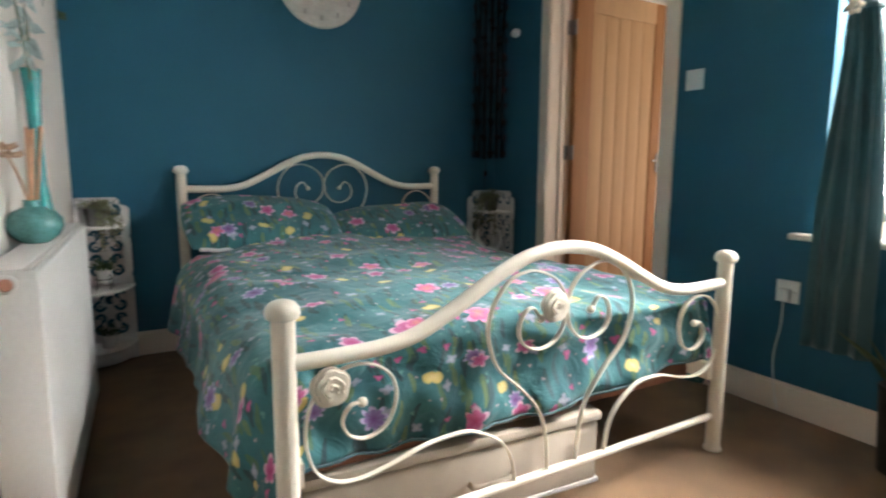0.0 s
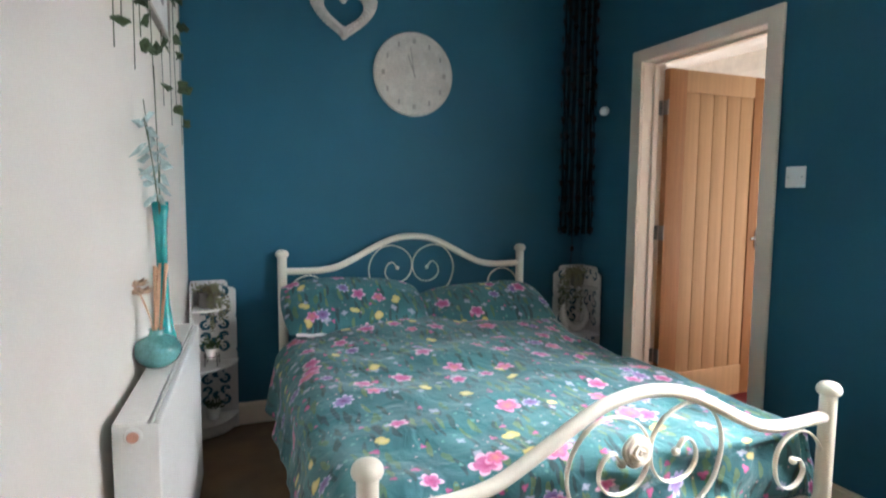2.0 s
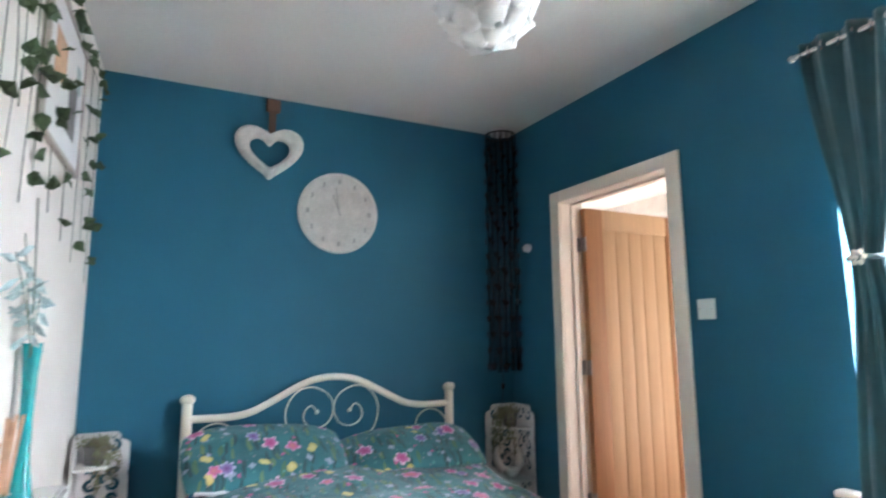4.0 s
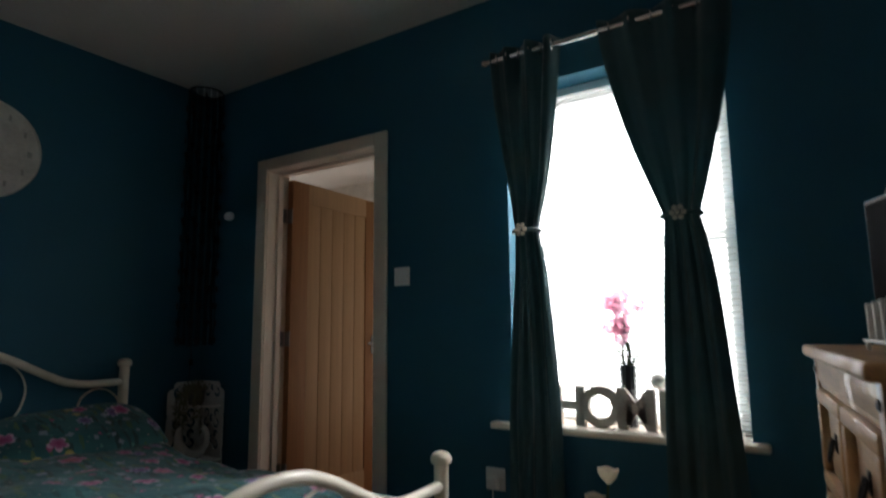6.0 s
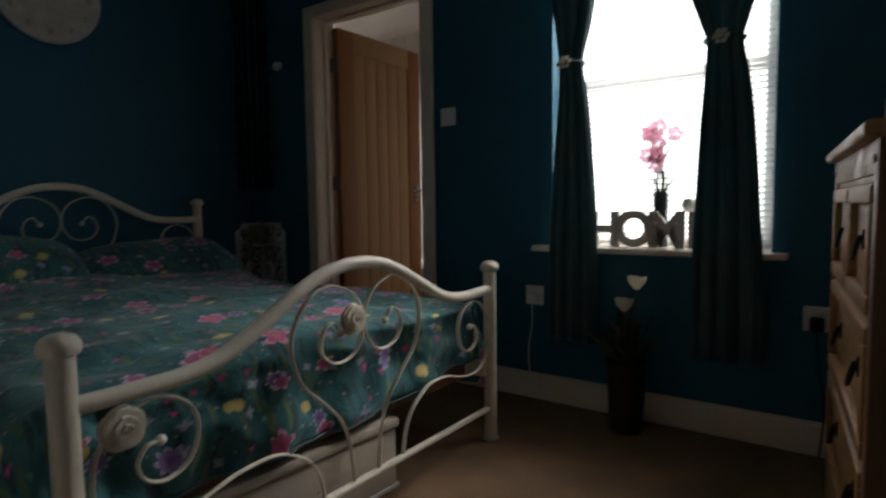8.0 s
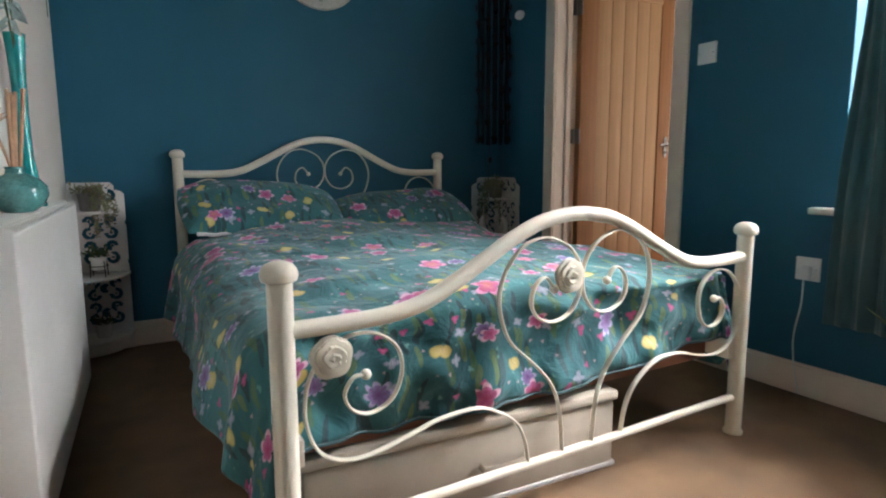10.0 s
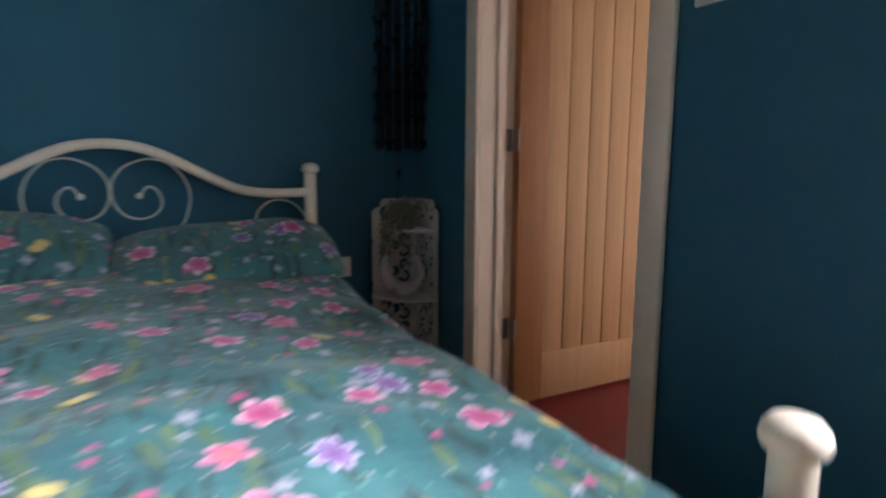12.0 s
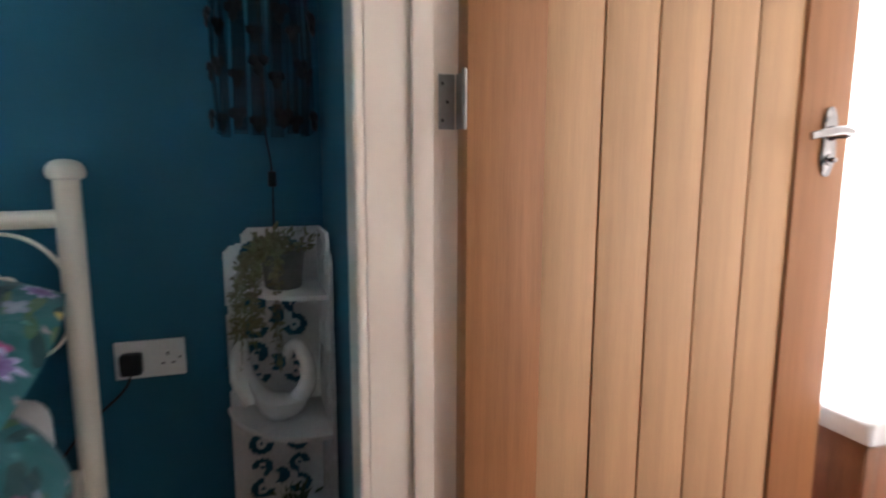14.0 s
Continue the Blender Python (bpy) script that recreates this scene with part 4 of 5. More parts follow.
for y, z0, z1 in ((-0.72, 2.40, 1.62), (-0.62, 2.42, 1.72), (-0.54, 2.42, 1.86), (-0.45, 2.40, 1.62), (-0.33, 2.40, 1.74), (-0.10, 2.40, 1.66), (0.14, 2.42, 1.60), (0.37, 2.40, 1.55), (0.55, 2.44, 1.66), (0.74, 2.44, 1.50)):
    ivy_strand([(y + rng.uniform(-0.02, 0.02), z0), (y + rng.uniform(-0.03, 0.03), (z0 * 2 + z1) / 3), (y + rng.uniform(-0.03, 0.03), (z0 + 2 * z1) / 3), (y, z1)], 5)
ivy_strand([(-0.62, 2.42), (-0.3, 2.46), (0, 2.43), (0.3, 2.45), (0.55, 2.44), (0.82, 2.44)], 2)

# ---------------------------------------------------------------- corner shelves


def fretted(w, h):
    """A thin board pierced by scrolls: cells are kept or left out, and the kept ones get a rim."""
    cell = 0.0045
    nu, nv = int(w / cell), int(h / cell)

    def solid(x, z):
        # silhouette: rounded shoulders at the free side, a scalloped foot
        if z > h - 0.040 and x > w - 0.040:
            return False
        if z > h - 0.030 and x > w - 0.070 and math.hypot(x - (w - 0.070), z - (h - 0.030)) > 0.030:
            return False
        if z > h - 0.072 and x > w - 0.032 and math.hypot(x - (w - 0.032), z - (h - 0.072)) > 0.032:
            return False
        if abs(z - 0.43) < 0.012 and x > w - 0.008 or abs(z - 0.62) < 0.012 and x > w - 0.006:
            return False
        if z < 0.035 and 0.06 < x < w - 0.05:
            return False
        for z0, z1 in ((0.125, 0.355), (0.42, 0.655), (0.715, h - 0.025)):
            if z0 < z < z1 and 0.022 < x < w - 0.022:
                zz = (z - z0) % 0.118
                for cx, cz, r, a0 in ((w * 0.30, 0.034, 0.026, 0.6), (w * 0.70, 0.034, 0.026, 2.4), (w * 0.30, 0.090, 0.022, -2.2), (w * 0.70, 0.090, 0.022, -0.9), (w * 0.5, 0.062, 0.018, 0.0)):
                    d, a = math.hypot(x - cx, zz - cz), math.atan2(zz - cz, x - cx)
                    if abs(d - r * 0.8) < 0.0085 and abs((a - a0 + math.pi) % math.tau - math.pi) > 0.75:
                        return False
                    if d < 0.006:
                        return False
        return True

    keep = [[solid((i + 0.5) * cell, (j + 0.5) * cell) for j in range(nv)] for i in range(nu)]
    verts, faces, index = [], [], {}

    def vid(i, j, k):
        if (i, j, k) not in index:
            index[(i, j, k)] = len(verts)
            verts.append((i * cell, -0.008 * k, j * cell))
        return index[(i, j, k)]

    for i in range(nu):
        for j in range(nv):
            if not keep[i][j]:
                continue
            faces.append((vid(i, j, 0), vid(i, j + 1, 0), vid(i + 1, j + 1, 0), vid(i + 1, j, 0)))
            faces.append((vid(i, j, 1), vid(i + 1, j, 1), vid(i + 1, j + 1, 1), vid(i, j + 1, 1)))
            for di, dj, a, b in ((-1, 0, (i, j), (i, j + 1)), (1, 0, (i + 1, j + 1), (i + 1, j)), (0, -1, (i + 1, j), (i, j)), (0, 1, (i, j + 1), (i + 1, j + 1))):
                x, y = i + di, j + dj
                if not (0 <= x < nu and 0 <= y < nv and keep[x][y]):
                    faces.append((vid(*a, 0), vid(*a, 1), vid(*b, 1), vid(*b, 0)))
    me = bpy.data.meshes.new("fretwork")
    me.from_pydata(verts, [], faces)
    me.materials.append(CHALK)
    return me


SW, SH = 0.222, 0.812
FRET = fretted(SW, SH)


def corner_shelf(m, label, mirror):
    """Local: the corner is the origin; boards run to -x along the back and to -y along the side."""
    ob = thing("corner_shelf", label, "shelf", m, group="corner shelves")
    s = -1 if mirror else 1
    for m2 in (Matrix.Diagonal((-s, 1, 1, 1)), Matrix.Rotation(radians(-90), 4, "Z") @ Matrix.Diagonal((1, s, 1, 1))):
        b = new("fretted_board", FRET)
        b.parent = ob
        b.matrix_basis = m2
    for z, r in ((0.085, 0.215), (0.372, 0.218), (0.672, 0.190)):
        bm = bmesh.new()
        rim = [(0.0085, 0.0085)] + [(0.0085 + r * math.sin(a) * (1 + 0.03 * math.sin(4 * a)), 0.0085 + r * math.cos(a) * (1 + 0.03 * math.sin(4 * a))) for a in (k * math.pi / 2 / 16 for k in range(17))]
        lo, hi = ([bm.verts.new((-s * x, -y, z + dz)) for x, y in rim] for dz in (0, 0.010))
        n = len(rim)
        for k in range(n):
            bm.faces.new((lo[k], lo[(k + 1) % n], hi[(k + 1) % n], hi[k]))
        bm.faces.new(lo)
        bm.faces.new(hi[::-1])
        bmesh.ops.recalc_face_normals(bm, faces=bm.faces)
        part("shelf_board", bm, CHALK, ob, smooth=False)
    bm = bmesh.new()
    rim = [(0.0085 + 0.20 * math.sin(a), 0.0085 + 0.20 * math.cos(a)) for a in (k * math.pi / 2 / 12 for k in range(13))]
    for (x0, y0), (x1, y1) in zip(rim, rim[1:]):
        h0 = 0.03
        bm.faces.new([bm.verts.new(p) for p in ((-s * x0, -y0, h0), (-s * x1, -y1, h0), (-s * x1, -y1, 0.085), (-s * x0, -y0, 0.085))])
    bmesh.ops.remove_doubles(bm, verts=bm.verts, dist=0.0005)
    ap = part("apron", bm, CHALK, ob)
    sol = ap.modifiers.new("thickness", "SOLIDIFY")
    sol.thickness = 0.006
    return ob


R_CORNER = pose(XR - 0.012, YB - 0.022, 0)
L_CORNER = pose(left_wall(YB) + 0.012, YB - 0.022, 0)
corner_shelf(R_CORNER, "white fretwork corner shelf with trailing plant and swan planter", False)
corner_shelf(L_CORNER, "white fretwork corner shelf with small potted plants", True)


def pot_plant(name, label, m, profile, mat, leaves, rng, spread, length, trails=0, drop=0.2, leaf_mat=None, toward=(0, -1), size=0.014):
    ob = thing(name, label, "pot plant", m)
    part("pot", lathe(bmesh.new(), profile, 22), mat, ob)
    top = max(z for _, z in profile)
    bm = bmesh.new()
    for _ in range(leaves):
        d = rand_dir(rng)
        d.z = abs(d.z) * 0.8 + 0.25
        p = Vector((rng.uniform(-1, 1) * spread * 0.5, rng.uniform(-1, 1) * spread * 0.5, top - 0.004))
        leaf(bm, p + d * rng.uniform(0, length), d + rand_dir(rng) * 0.5, rand_dir(rng), size * rng.uniform(1.2, 2.4), size * rng.uniform(0.7, 1.2))
    part("foliage", bm, leaf_mat or LEAF, ob, "dense small leaves", smooth=False)
    for k in range(trails):
        a = rng.uniform(-1.1, 1.1)
        d = Vector((toward[0] * math.cos(a) - toward[1] * math.sin(a), toward[0] * math.sin(a) + toward[1] * math.cos(a), 0))
        r = profile[-2][0]
        fall = drop * rng.uniform(0.5, 1.1)
        reach = r + rng.uniform(0.015, 0.06)
        line = spline([Vector((0, 0, top)), d * r * 0.9 + Vector((0, 0, top + 0.02)), d * reach + Vector((0, 0, top - 0.04)), d * (reach + 0.012) + Vector((rng.uniform(-0.015, 0.015), 0, top - fall))], 7)
        bm = sweep(bmesh.new(), line, 0.0012, n=4, up=(1, 0, 0))
        for p in line[5:]:
            for _ in range(5):
                q = p + rand_dir(rng) * 0.008
                leaf(bm, q, rand_dir(rng) + Vector((0, 0, -0.3)), rand_dir(rng), size * rng.uniform(0.9, 1.5), size * rng.uniform(0.6, 0.9))
        part("trailing_stem", bm, leaf_mat or LEAF, ob, "drooping beaded stem", smooth=False)
    return ob


POT = [(0.036, 0), (0.040, 0.004), (0.046, 0.06), (0.049, 0.078), (0.047, 0.082), (0.042, 0.078), (0.040, 0.070)]
SMALL = [(0.026, 0), (0.029, 0.003), (0.034, 0.045), (0.037, 0.060), (0.035, 0.062), (0.031, 0.056)]
pot_plant("trailing_plant", "trailing succulent in a grey pot, stems hanging over the shelf", R_CORNER @ pose(-0.092, -0.085, 0.682), POT, GREY_POT, 120, random.Random(31), 0.09, 0.05, 13, 0.25, PALE_LEAF, (-0.93, -0.36))
pot_plant("trailing_plant", "trailing succulent in a grey pot, stems hanging over the shelf", L_CORNER @ pose(0.080, -0.085, 0.682), POT, GREY_POT, 110, random.Random(32), 0.09, 0.045, 8, 0.20, PALE_LEAF, (0.93, -0.36))
pot_plant("potted_plant", "small dark succulent in a white pot on the low shelf", R_CORNER @ pose(-0.095, -0.10, 0.095), SMALL, CERAMIC, 80, random.Random(33), 0.05, 0.04, 0, 0, IVY)
pot_plant("potted_plant", "small dark succulent in a white pot on the low shelf", L_CORNER @ pose(0.095, -0.10, 0.095), SMALL, CERAMIC, 80, random.Random(34), 0.05, 0.04, 0, 0, IVY)
stand_plant = pot_plant("potted_plant", "green plant in a white pot on a black wire stand", L_CORNER @ pose(0.095, -0.105, 0.382), [(r, z + 0.03) for r, z in SMALL], CERAMIC, 90, random.Random(35), 0.06, 0.05)
for k in range(4):
    a = k * math.tau / 4 + 0.6
    part("wire_leg", sweep(bmesh.new(), [Vector((0.043 * math.cos(a), 0.043 * math.sin(a), 0)), Vector((0.039 * math.cos(a), 0.039 * math.sin(a), 0.075))], 0.002, n=5, up=(1, 0, 0)), BLACK_IRON, stand_plant)
ring = [Vector((0.0385 * math.cos(a), 0.0385 * math.sin(a), 0.05)) for a in (k * math.tau / 20 for k in range(21))]
part("wire_ring", sweep(bmesh.new(), ring, 0.002, n=5, up=(0, 0, 1)), BLACK_IRON, stand_plant)
part("wire_base", cube(-0.03, 0.03, -0.002, 0.002, 0.024, 0.028), BLACK_IRON, stand_plant)

# the swan: one glazed body
bm = bmesh.new()
for v in bmesh.ops.create_icosphere(bm, subdivisions=4, radius=1.0)["verts"]:
    c = v.co.copy()
    lift = 0.06 * max(0, -c.x) ** 2 * 1.4
    hollow = -0.03 * (c.z > 0.2) * max(0, 1 - c.x * c.x)
    v.co = Vector((0.070 * c.x, 0.048 * c.y * (1 - 0.35 * max(0, -c.x)), 0.046 + 0.046 * c.z + lift + hollow))
neck = spline([(0.050, 0, 0.05), (0.073, 0, 0.085), (0.074, 0, 0.135), (0.056, 0, 0.172), (0.038, 0, 0.170), (0.030, 0, 0.150)], 6)
sweep(bm, neck, 0.021, n=12, taper=lambda t: 1.0 - 0.45 * t)
tail = spline([(-0.045, 0, 0.05), (-0.072, 0, 0.095), (-0.076, 0, 0.150), (-0.068, 0, 0.190)], 6)
sweep(bm, tail, 0.030, 0.036, n=12, taper=lambda t: 1.0 - 0.7 * t * t)
single("swan_planter", bm, CERAMIC, "white glazed swan-shaped planter on the middle shelf", "planter", m=R_CORNER @ pose(-0.120, -0.112, 0.383, 0, 0, -20))

# ---------------------------------------------------------------- headboard wall: heart, clock, hanging ribbons
heart = thing("heart_wreath", "white willow heart hung from a brown ribbon", "wall decoration", pose(0.811, YB - 0.030, 2.258))
outline = []
for k in range(73):
    a = math.pi + k * math.tau / 72
    hx, hz = 16 * math.sin(a) ** 3, 13 * math.cos(a) - 5 * math.cos(2 * a) - 2 * math.cos(3 * a) - math.cos(4 * a)
    hz = hz if hz > -7 else -7 + (hz + 7) * 0.68
    outline.append(Vector((0.0101 * hx, 0, 0.0095 * hz + 0.018)))
outline = outline[:-1]
for _ in range(3):
    outline = [sum((outline[(i + d) % 72] for d in range(-3, 4)), Vector()) / 7 for i in range(72)]
outline = [p * 1.05 for p in outline]
outline.append(outline[0])
rng = random.Random(44)
for k in range(9):
    ph = k * math.tau / 9
    line = [p + Vector((0.028 * math.cos(ph + i * 0.55) * max(-1, min(1, p.x / 0.04)), 0.014 * math.sin(ph + i * 0.55), 0.022 * math.cos(ph + i * 0.55 + 0.7))) for i, p in enumerate(outline)]
    part("willow_strand", sweep(bmesh.new(), line, 0.0135, n=6), WICKER, heart)
part("ribbon", cube(-0.010, 0.030, -0.004, 0.006, 0.10, 0.315, bevel=0.002), RIBBON, heart)
bow = part("bow", cube(-0.028, 0.052, -0.014, 0.006, 0.245, 0.325, bevel=0.012, seg=3), RIBBON, heart)

clock = thing("wall_clock", "round distressed cream wall clock with faint numerals", "clock", pose(1.220, YB, 1.962))
bm = lathe(bmesh.new(), [(0.236, 0), (0.240, 0.006), (0.238, 0.022), (0.230, 0.026), (0.226, 0.022), (0.004, 0.021)], 64)
bm.transform(Euler((radians(90), 0, 0)).to_matrix().to_4x4())
part("face", bm, CLOCK_FACE, clock)
for k in range(12):
    a = k * math.tau / 12
    bm = cube(-0.006 if k % 3 else -0.010, 0.006 if k % 3 else 0.010, -0.0232, -0.0215, -0.014, 0.014)
    bm.transform(Matrix.Translation((0.185 * math.sin(a), 0, 0.185 * math.cos(a))))
    part("numeral_bar", bm, CLOCK_MARK, clock)
for a, ln, w in ((-0.35, 0.11, 0.004), (-0.15, 0.15, 0.003)):
    bm = cube(-w, w, -0.0262, -0.0238, -0.02, ln)
    bm.transform(Euler((0, a, 0)).to_matrix().to_4x4())
    part("hand", bm, CLOCK_MARK, clock)

mob = thing("hanging_ribbon_lamp", "tall black ribbon hanging with heart beads, near ceiling height", "hanging lamp", pose(2.290, 3.340, 0))
ring = [Vector((0.098 * math.cos(a), 0.098 * math.sin(a), 2.565)) for a in (k * math.tau / 24 for k in range(25))]
part("hoop", sweep(bmesh.new(), ring, 0.005, n=6, up=(0, 0, 1)), BLACK_IRON, mob)
part("ceiling_cup", lathe(bmesh.new(), [(0.060, H - 0.035), (0.062, H - 0.03), (0.062, H - 0.002), (0.05, H)], 24), WHITE_PLASTIC, mob, "white ceiling fitting")
part("drop_rod", sweep(bmesh.new(), [Vector((0, 0, 2.50)), Vector((0, 0, H - 0.02))], 0.004, n=6, up=(1, 0, 0)), BLACK_IRON, mob)
rng = random.Random(50)
for k in range(15):
    a = k * math.tau / 15
    c = Vector((0.098 * math.cos(a), 0.098 * math.sin(a), 0))
    t = Vector((-math.sin(a), math.cos(a), 0))
    z1 = 1.02 + rng.uniform(-0.008, 0.012)
    bm = bmesh.new()
    w = 0.0155
    prev = None
    for j in range(25):
        z = 2.565 + (z1 - 2.565) * j / 24
        off = c * (1 + 0.05 * math.sin(j * 0.9 + k))
        tw = t * w
        pair = [bm.verts.new(off - tw + Vector((0, 0, z))), bm.verts.new(off + tw + Vector((0, 0, z)))]
        if prev:
            bm.faces.new((prev[0], prev[1], pair[1], pair[0]))
        prev = pair
    rb = part("ribbon", bm, ORGANZA, mob)
    sol = rb.modifiers.new("thickness", "SOLIDIFY")
    sol.thickness = 0.002
    for j in range(8):
        z = 1.05 + j * 0.20 + 0.10 * (k % 2)
        if z > 2.5:
            continue
        bm = bmesh.new()
        for dx in (-0.007, 0.007):
            ball(bm, (dx * 1.3, 0, 0.006), 0.0125, 1, 0.45, 1, 1)
        ball(bm, (0, 0, -0.008), 0.0125, 0.95, 0.4, 1.4, 1)
        bm.transform(Matrix.Translation(c * 1.09 + Vector((0, 0, z))) @ Matrix.Rotation(a + math.pi / 2, 4, "Z"))
        part("heart_bead", bm, NAVY, rb)
part("cord", sweep(bmesh.new(), spline([(-0.005, 0.03, 1.35), (0.0, 0.04, 1.05), (0.012, 0.05, 0.93), (0.010, 0.08, 0.70)]), 0.0022, n=5, up=(1, 0, 0)), BLACK_PLASTIC, mob)
part("cord_switch", cube(0.003, 0.021, 0.041, 0.058, 0.905, 0.940, bevel=0.003), BLACK_PLASTIC, mob)

# ---------------------------------------------------------------- switches, sockets, sensor


def plate(name, label, m, w, h, rockers=0, outlets=0, plugs=()):
    """Local: the wall is y = 0 and the plate stands out to -y."""
    ob = thing(name, label, "socket" if outlets else "switch", m)
    part("plate", cube(-w / 2, w / 2, -0.009, 0.001, -h / 2, h / 2, bevel=0.003), WHITE_PLASTIC, ob)
    for k in range(rockers):
        part("rocker", cube(-0.009, 0.009, -0.013, -0.0085, -0.014, 0.014, bevel=0.002), WHITE_PLASTIC, ob)
    for k in range(outlets):
        x = (k - (outlets - 1) / 2) * 0.073
        if k not in plugs:
            for dx, dz, a, b in ((0, 0.010, 0.0022, 0.0042), (-0.011, -0.012, 0.0036, 0.002), (0.011, -0.012, 0.0036, 0.002)):
                part("pin_slot", cube(x + dx - a, x + dx + a, -0.0096, -0.0085, dz - b, dz + b), BLACK_PLASTIC, ob)
        part("rocker", cube(x + 0.012, x + 0.022, -0.012, -0.0085, 0.020, 0.036, bevel=0.0015), WHITE_PLASTIC, ob)
    for s in (-1, 1):
        bm = lathe(bmesh.new(), [(0.0028, 0), (0.0028, 0.0012), (0.001, 0.0014)], 8)
        bm.transform(Matrix.Translation((s * (w / 2 - 0.012), -0.0088, 0)) @ Euler((radians(90), 0, 0)).to_matrix().to_4x4())
        part("screw", bm, CHROME, ob)
    return ob


EAST = lambda y, z: pose(XR, y, z, 0, 0, -90)
plate("light_switch", "white square light switch on the blue wall", EAST(1.920, 1.352), 0.088, 0.088, rockers=1)
plate("wall_socket", "white single wall socket under the curtain", EAST(1.437, 0.488), 0.088, 0.088, outlets=1, plugs=(0,))
plate("wall_socket", "white single wall socket beside the pine chest", EAST(0.330, 0.492), 0.088, 0.088, outlets=1, plugs=(0,))
plate("wall_socket", "white double wall socket behind the bed", pose(2.020, YB, 0.513), 0.147, 0.087, outlets=2, plugs=(0,))


def plug(label, m, mat, cable):
    ob = thing("plug", label, "plug", m)
    part("body", cube(-0.023, 0.023, -0.032, 0, -0.026, 0.024, bevel=0.008, seg=3), mat, ob)
    part("cable", sweep(bmesh.new(), spline(cable, 8), 0.003, n=6, up=(0, 1, 0)), mat, ob)


plug("black plug with its lead behind the bed", pose(1.983, YB - 0.0105, 0.511), BLACK_PLASTIC, [(0, -0.02, -0.02), (-0.02, -0.028, -0.06), (-0.12, -0.02, -0.16), (-0.25, -0.02, -0.36), (-0.35, -0.03, -0.50)])
plug("white plug with a white lead down to the floor", EAST(1.437, 0.478) @ pose(0, -0.0105, 0), WHITE_PLASTIC, [(0, -0.02, -0.02), (0.004, -0.03, -0.12), (-0.02, -0.02, -0.26), (0.0, -0.026, -0.40), (0.02, -0.03, -0.465)])
plug("black plug with its lead beside the chest", EAST(0.330, 0.478) @ pose(0, -0.0105, 0), BLACK_PLASTIC, [(0, -0.02, -0.02), (0.01, -0.03, -0.15), (0.03, -0.02, -0.30), (0.02, -0.026, -0.47)])
sensor = thing("wall_sensor", "small white oval sensor high on the wall", "sensor", EAST(3.235, 1.796))
bm = lathe(bmesh.new(), [(0.036, 0), (0.037, 0.008), (0.034, 0.022), (0.022, 0.030), (0.004, 0.032)], 24)
bm.transform(Euler((radians(90), 0, 0)).to_matrix().to_4x4() @ Matrix.Diagonal((1, 0.72, 1, 1)))
part("housing", bm, WHITE_PLASTIC, sensor)
bm = lathe(bmesh.new(), [(0.012, 0.030), (0.011, 0.036), (0.004, 0.039)], 16)
bm.transform(Euler((radians(90), 0, 0)).to_matrix().to_4x4())
part("lens", bm, WHITE_PLASTIC, sensor)

# ---------------------------------------------------------------- ceiling shade of white petals
shade = thing("pendant_shade", "round white pendant shade of overlapping paper petals", "ceiling light", pose(1.11, 1.56, 2.245))
part("ceiling_rose", lathe(bmesh.new(), [(0.045, H - 2.245 - 0.022), (0.05, H - 2.245 - 0.015), (0.05, H - 2.245 - 0.001), (0.04, H - 2.245)], 24), WHITE_PLASTIC, shade)
part("flex", sweep(bmesh.new(), [Vector((0, 0, 0.12)), Vector((0, 0, H - 2.245 - 0.015))], 0.004, n=6, up=(1, 0, 0)), WHITE_PLASTIC, shade)
part("inner_globe", ball(bmesh.new(), (0, 0, 0), 0.142, sub=3), FEATHER, shade)
bm = bmesh.new()
for j in range(7):
    el = math.pi / 2 - (j + 0.35) * math.pi / 7.2
    m_ = max(3, round(11 * math.cos(el)))
    for i in range(m_):
        az = (i + 0.5 * (j % 2)) * math.tau / m_
        n_ = Vector((math.cos(el) * math.cos(az), math.cos(el) * math.sin(az), math.sin(el)))
        t_ = Vector((-math.sin(az), math.cos(az), 0))
        d_ = t_.cross(n_) * -1
        vs = []
        for b in range(5):
            v_ = b / 4
            wid = 0.052 * math.sin(math.pi * (0.22 + 0.72 * v_)) ** 0.8
            row = [bm.verts.new(n_ * (0.150 + 0.010 * v_ * v_ - 0.014 * (u_ * u_)) + t_ * (u_ * wid) + d_ * (-0.045 + 0.09 * v_)) for u_ in (-1, -0.5, 0, 0.5, 1)]
            vs.append(row)
        for r0, r1 in zip(vs, vs[1:]):
            for a, b in zip(range(4), range(1, 5)):
                bm.faces.new((r0[a], r0[b], r1[b], r1[a]))
pet = part("petals", bm, FEATHER, shade, "curled white paper petals")
sol = pet.modifiers.new("thickness", "SOLIDIFY")
sol.thickness = 0.0012

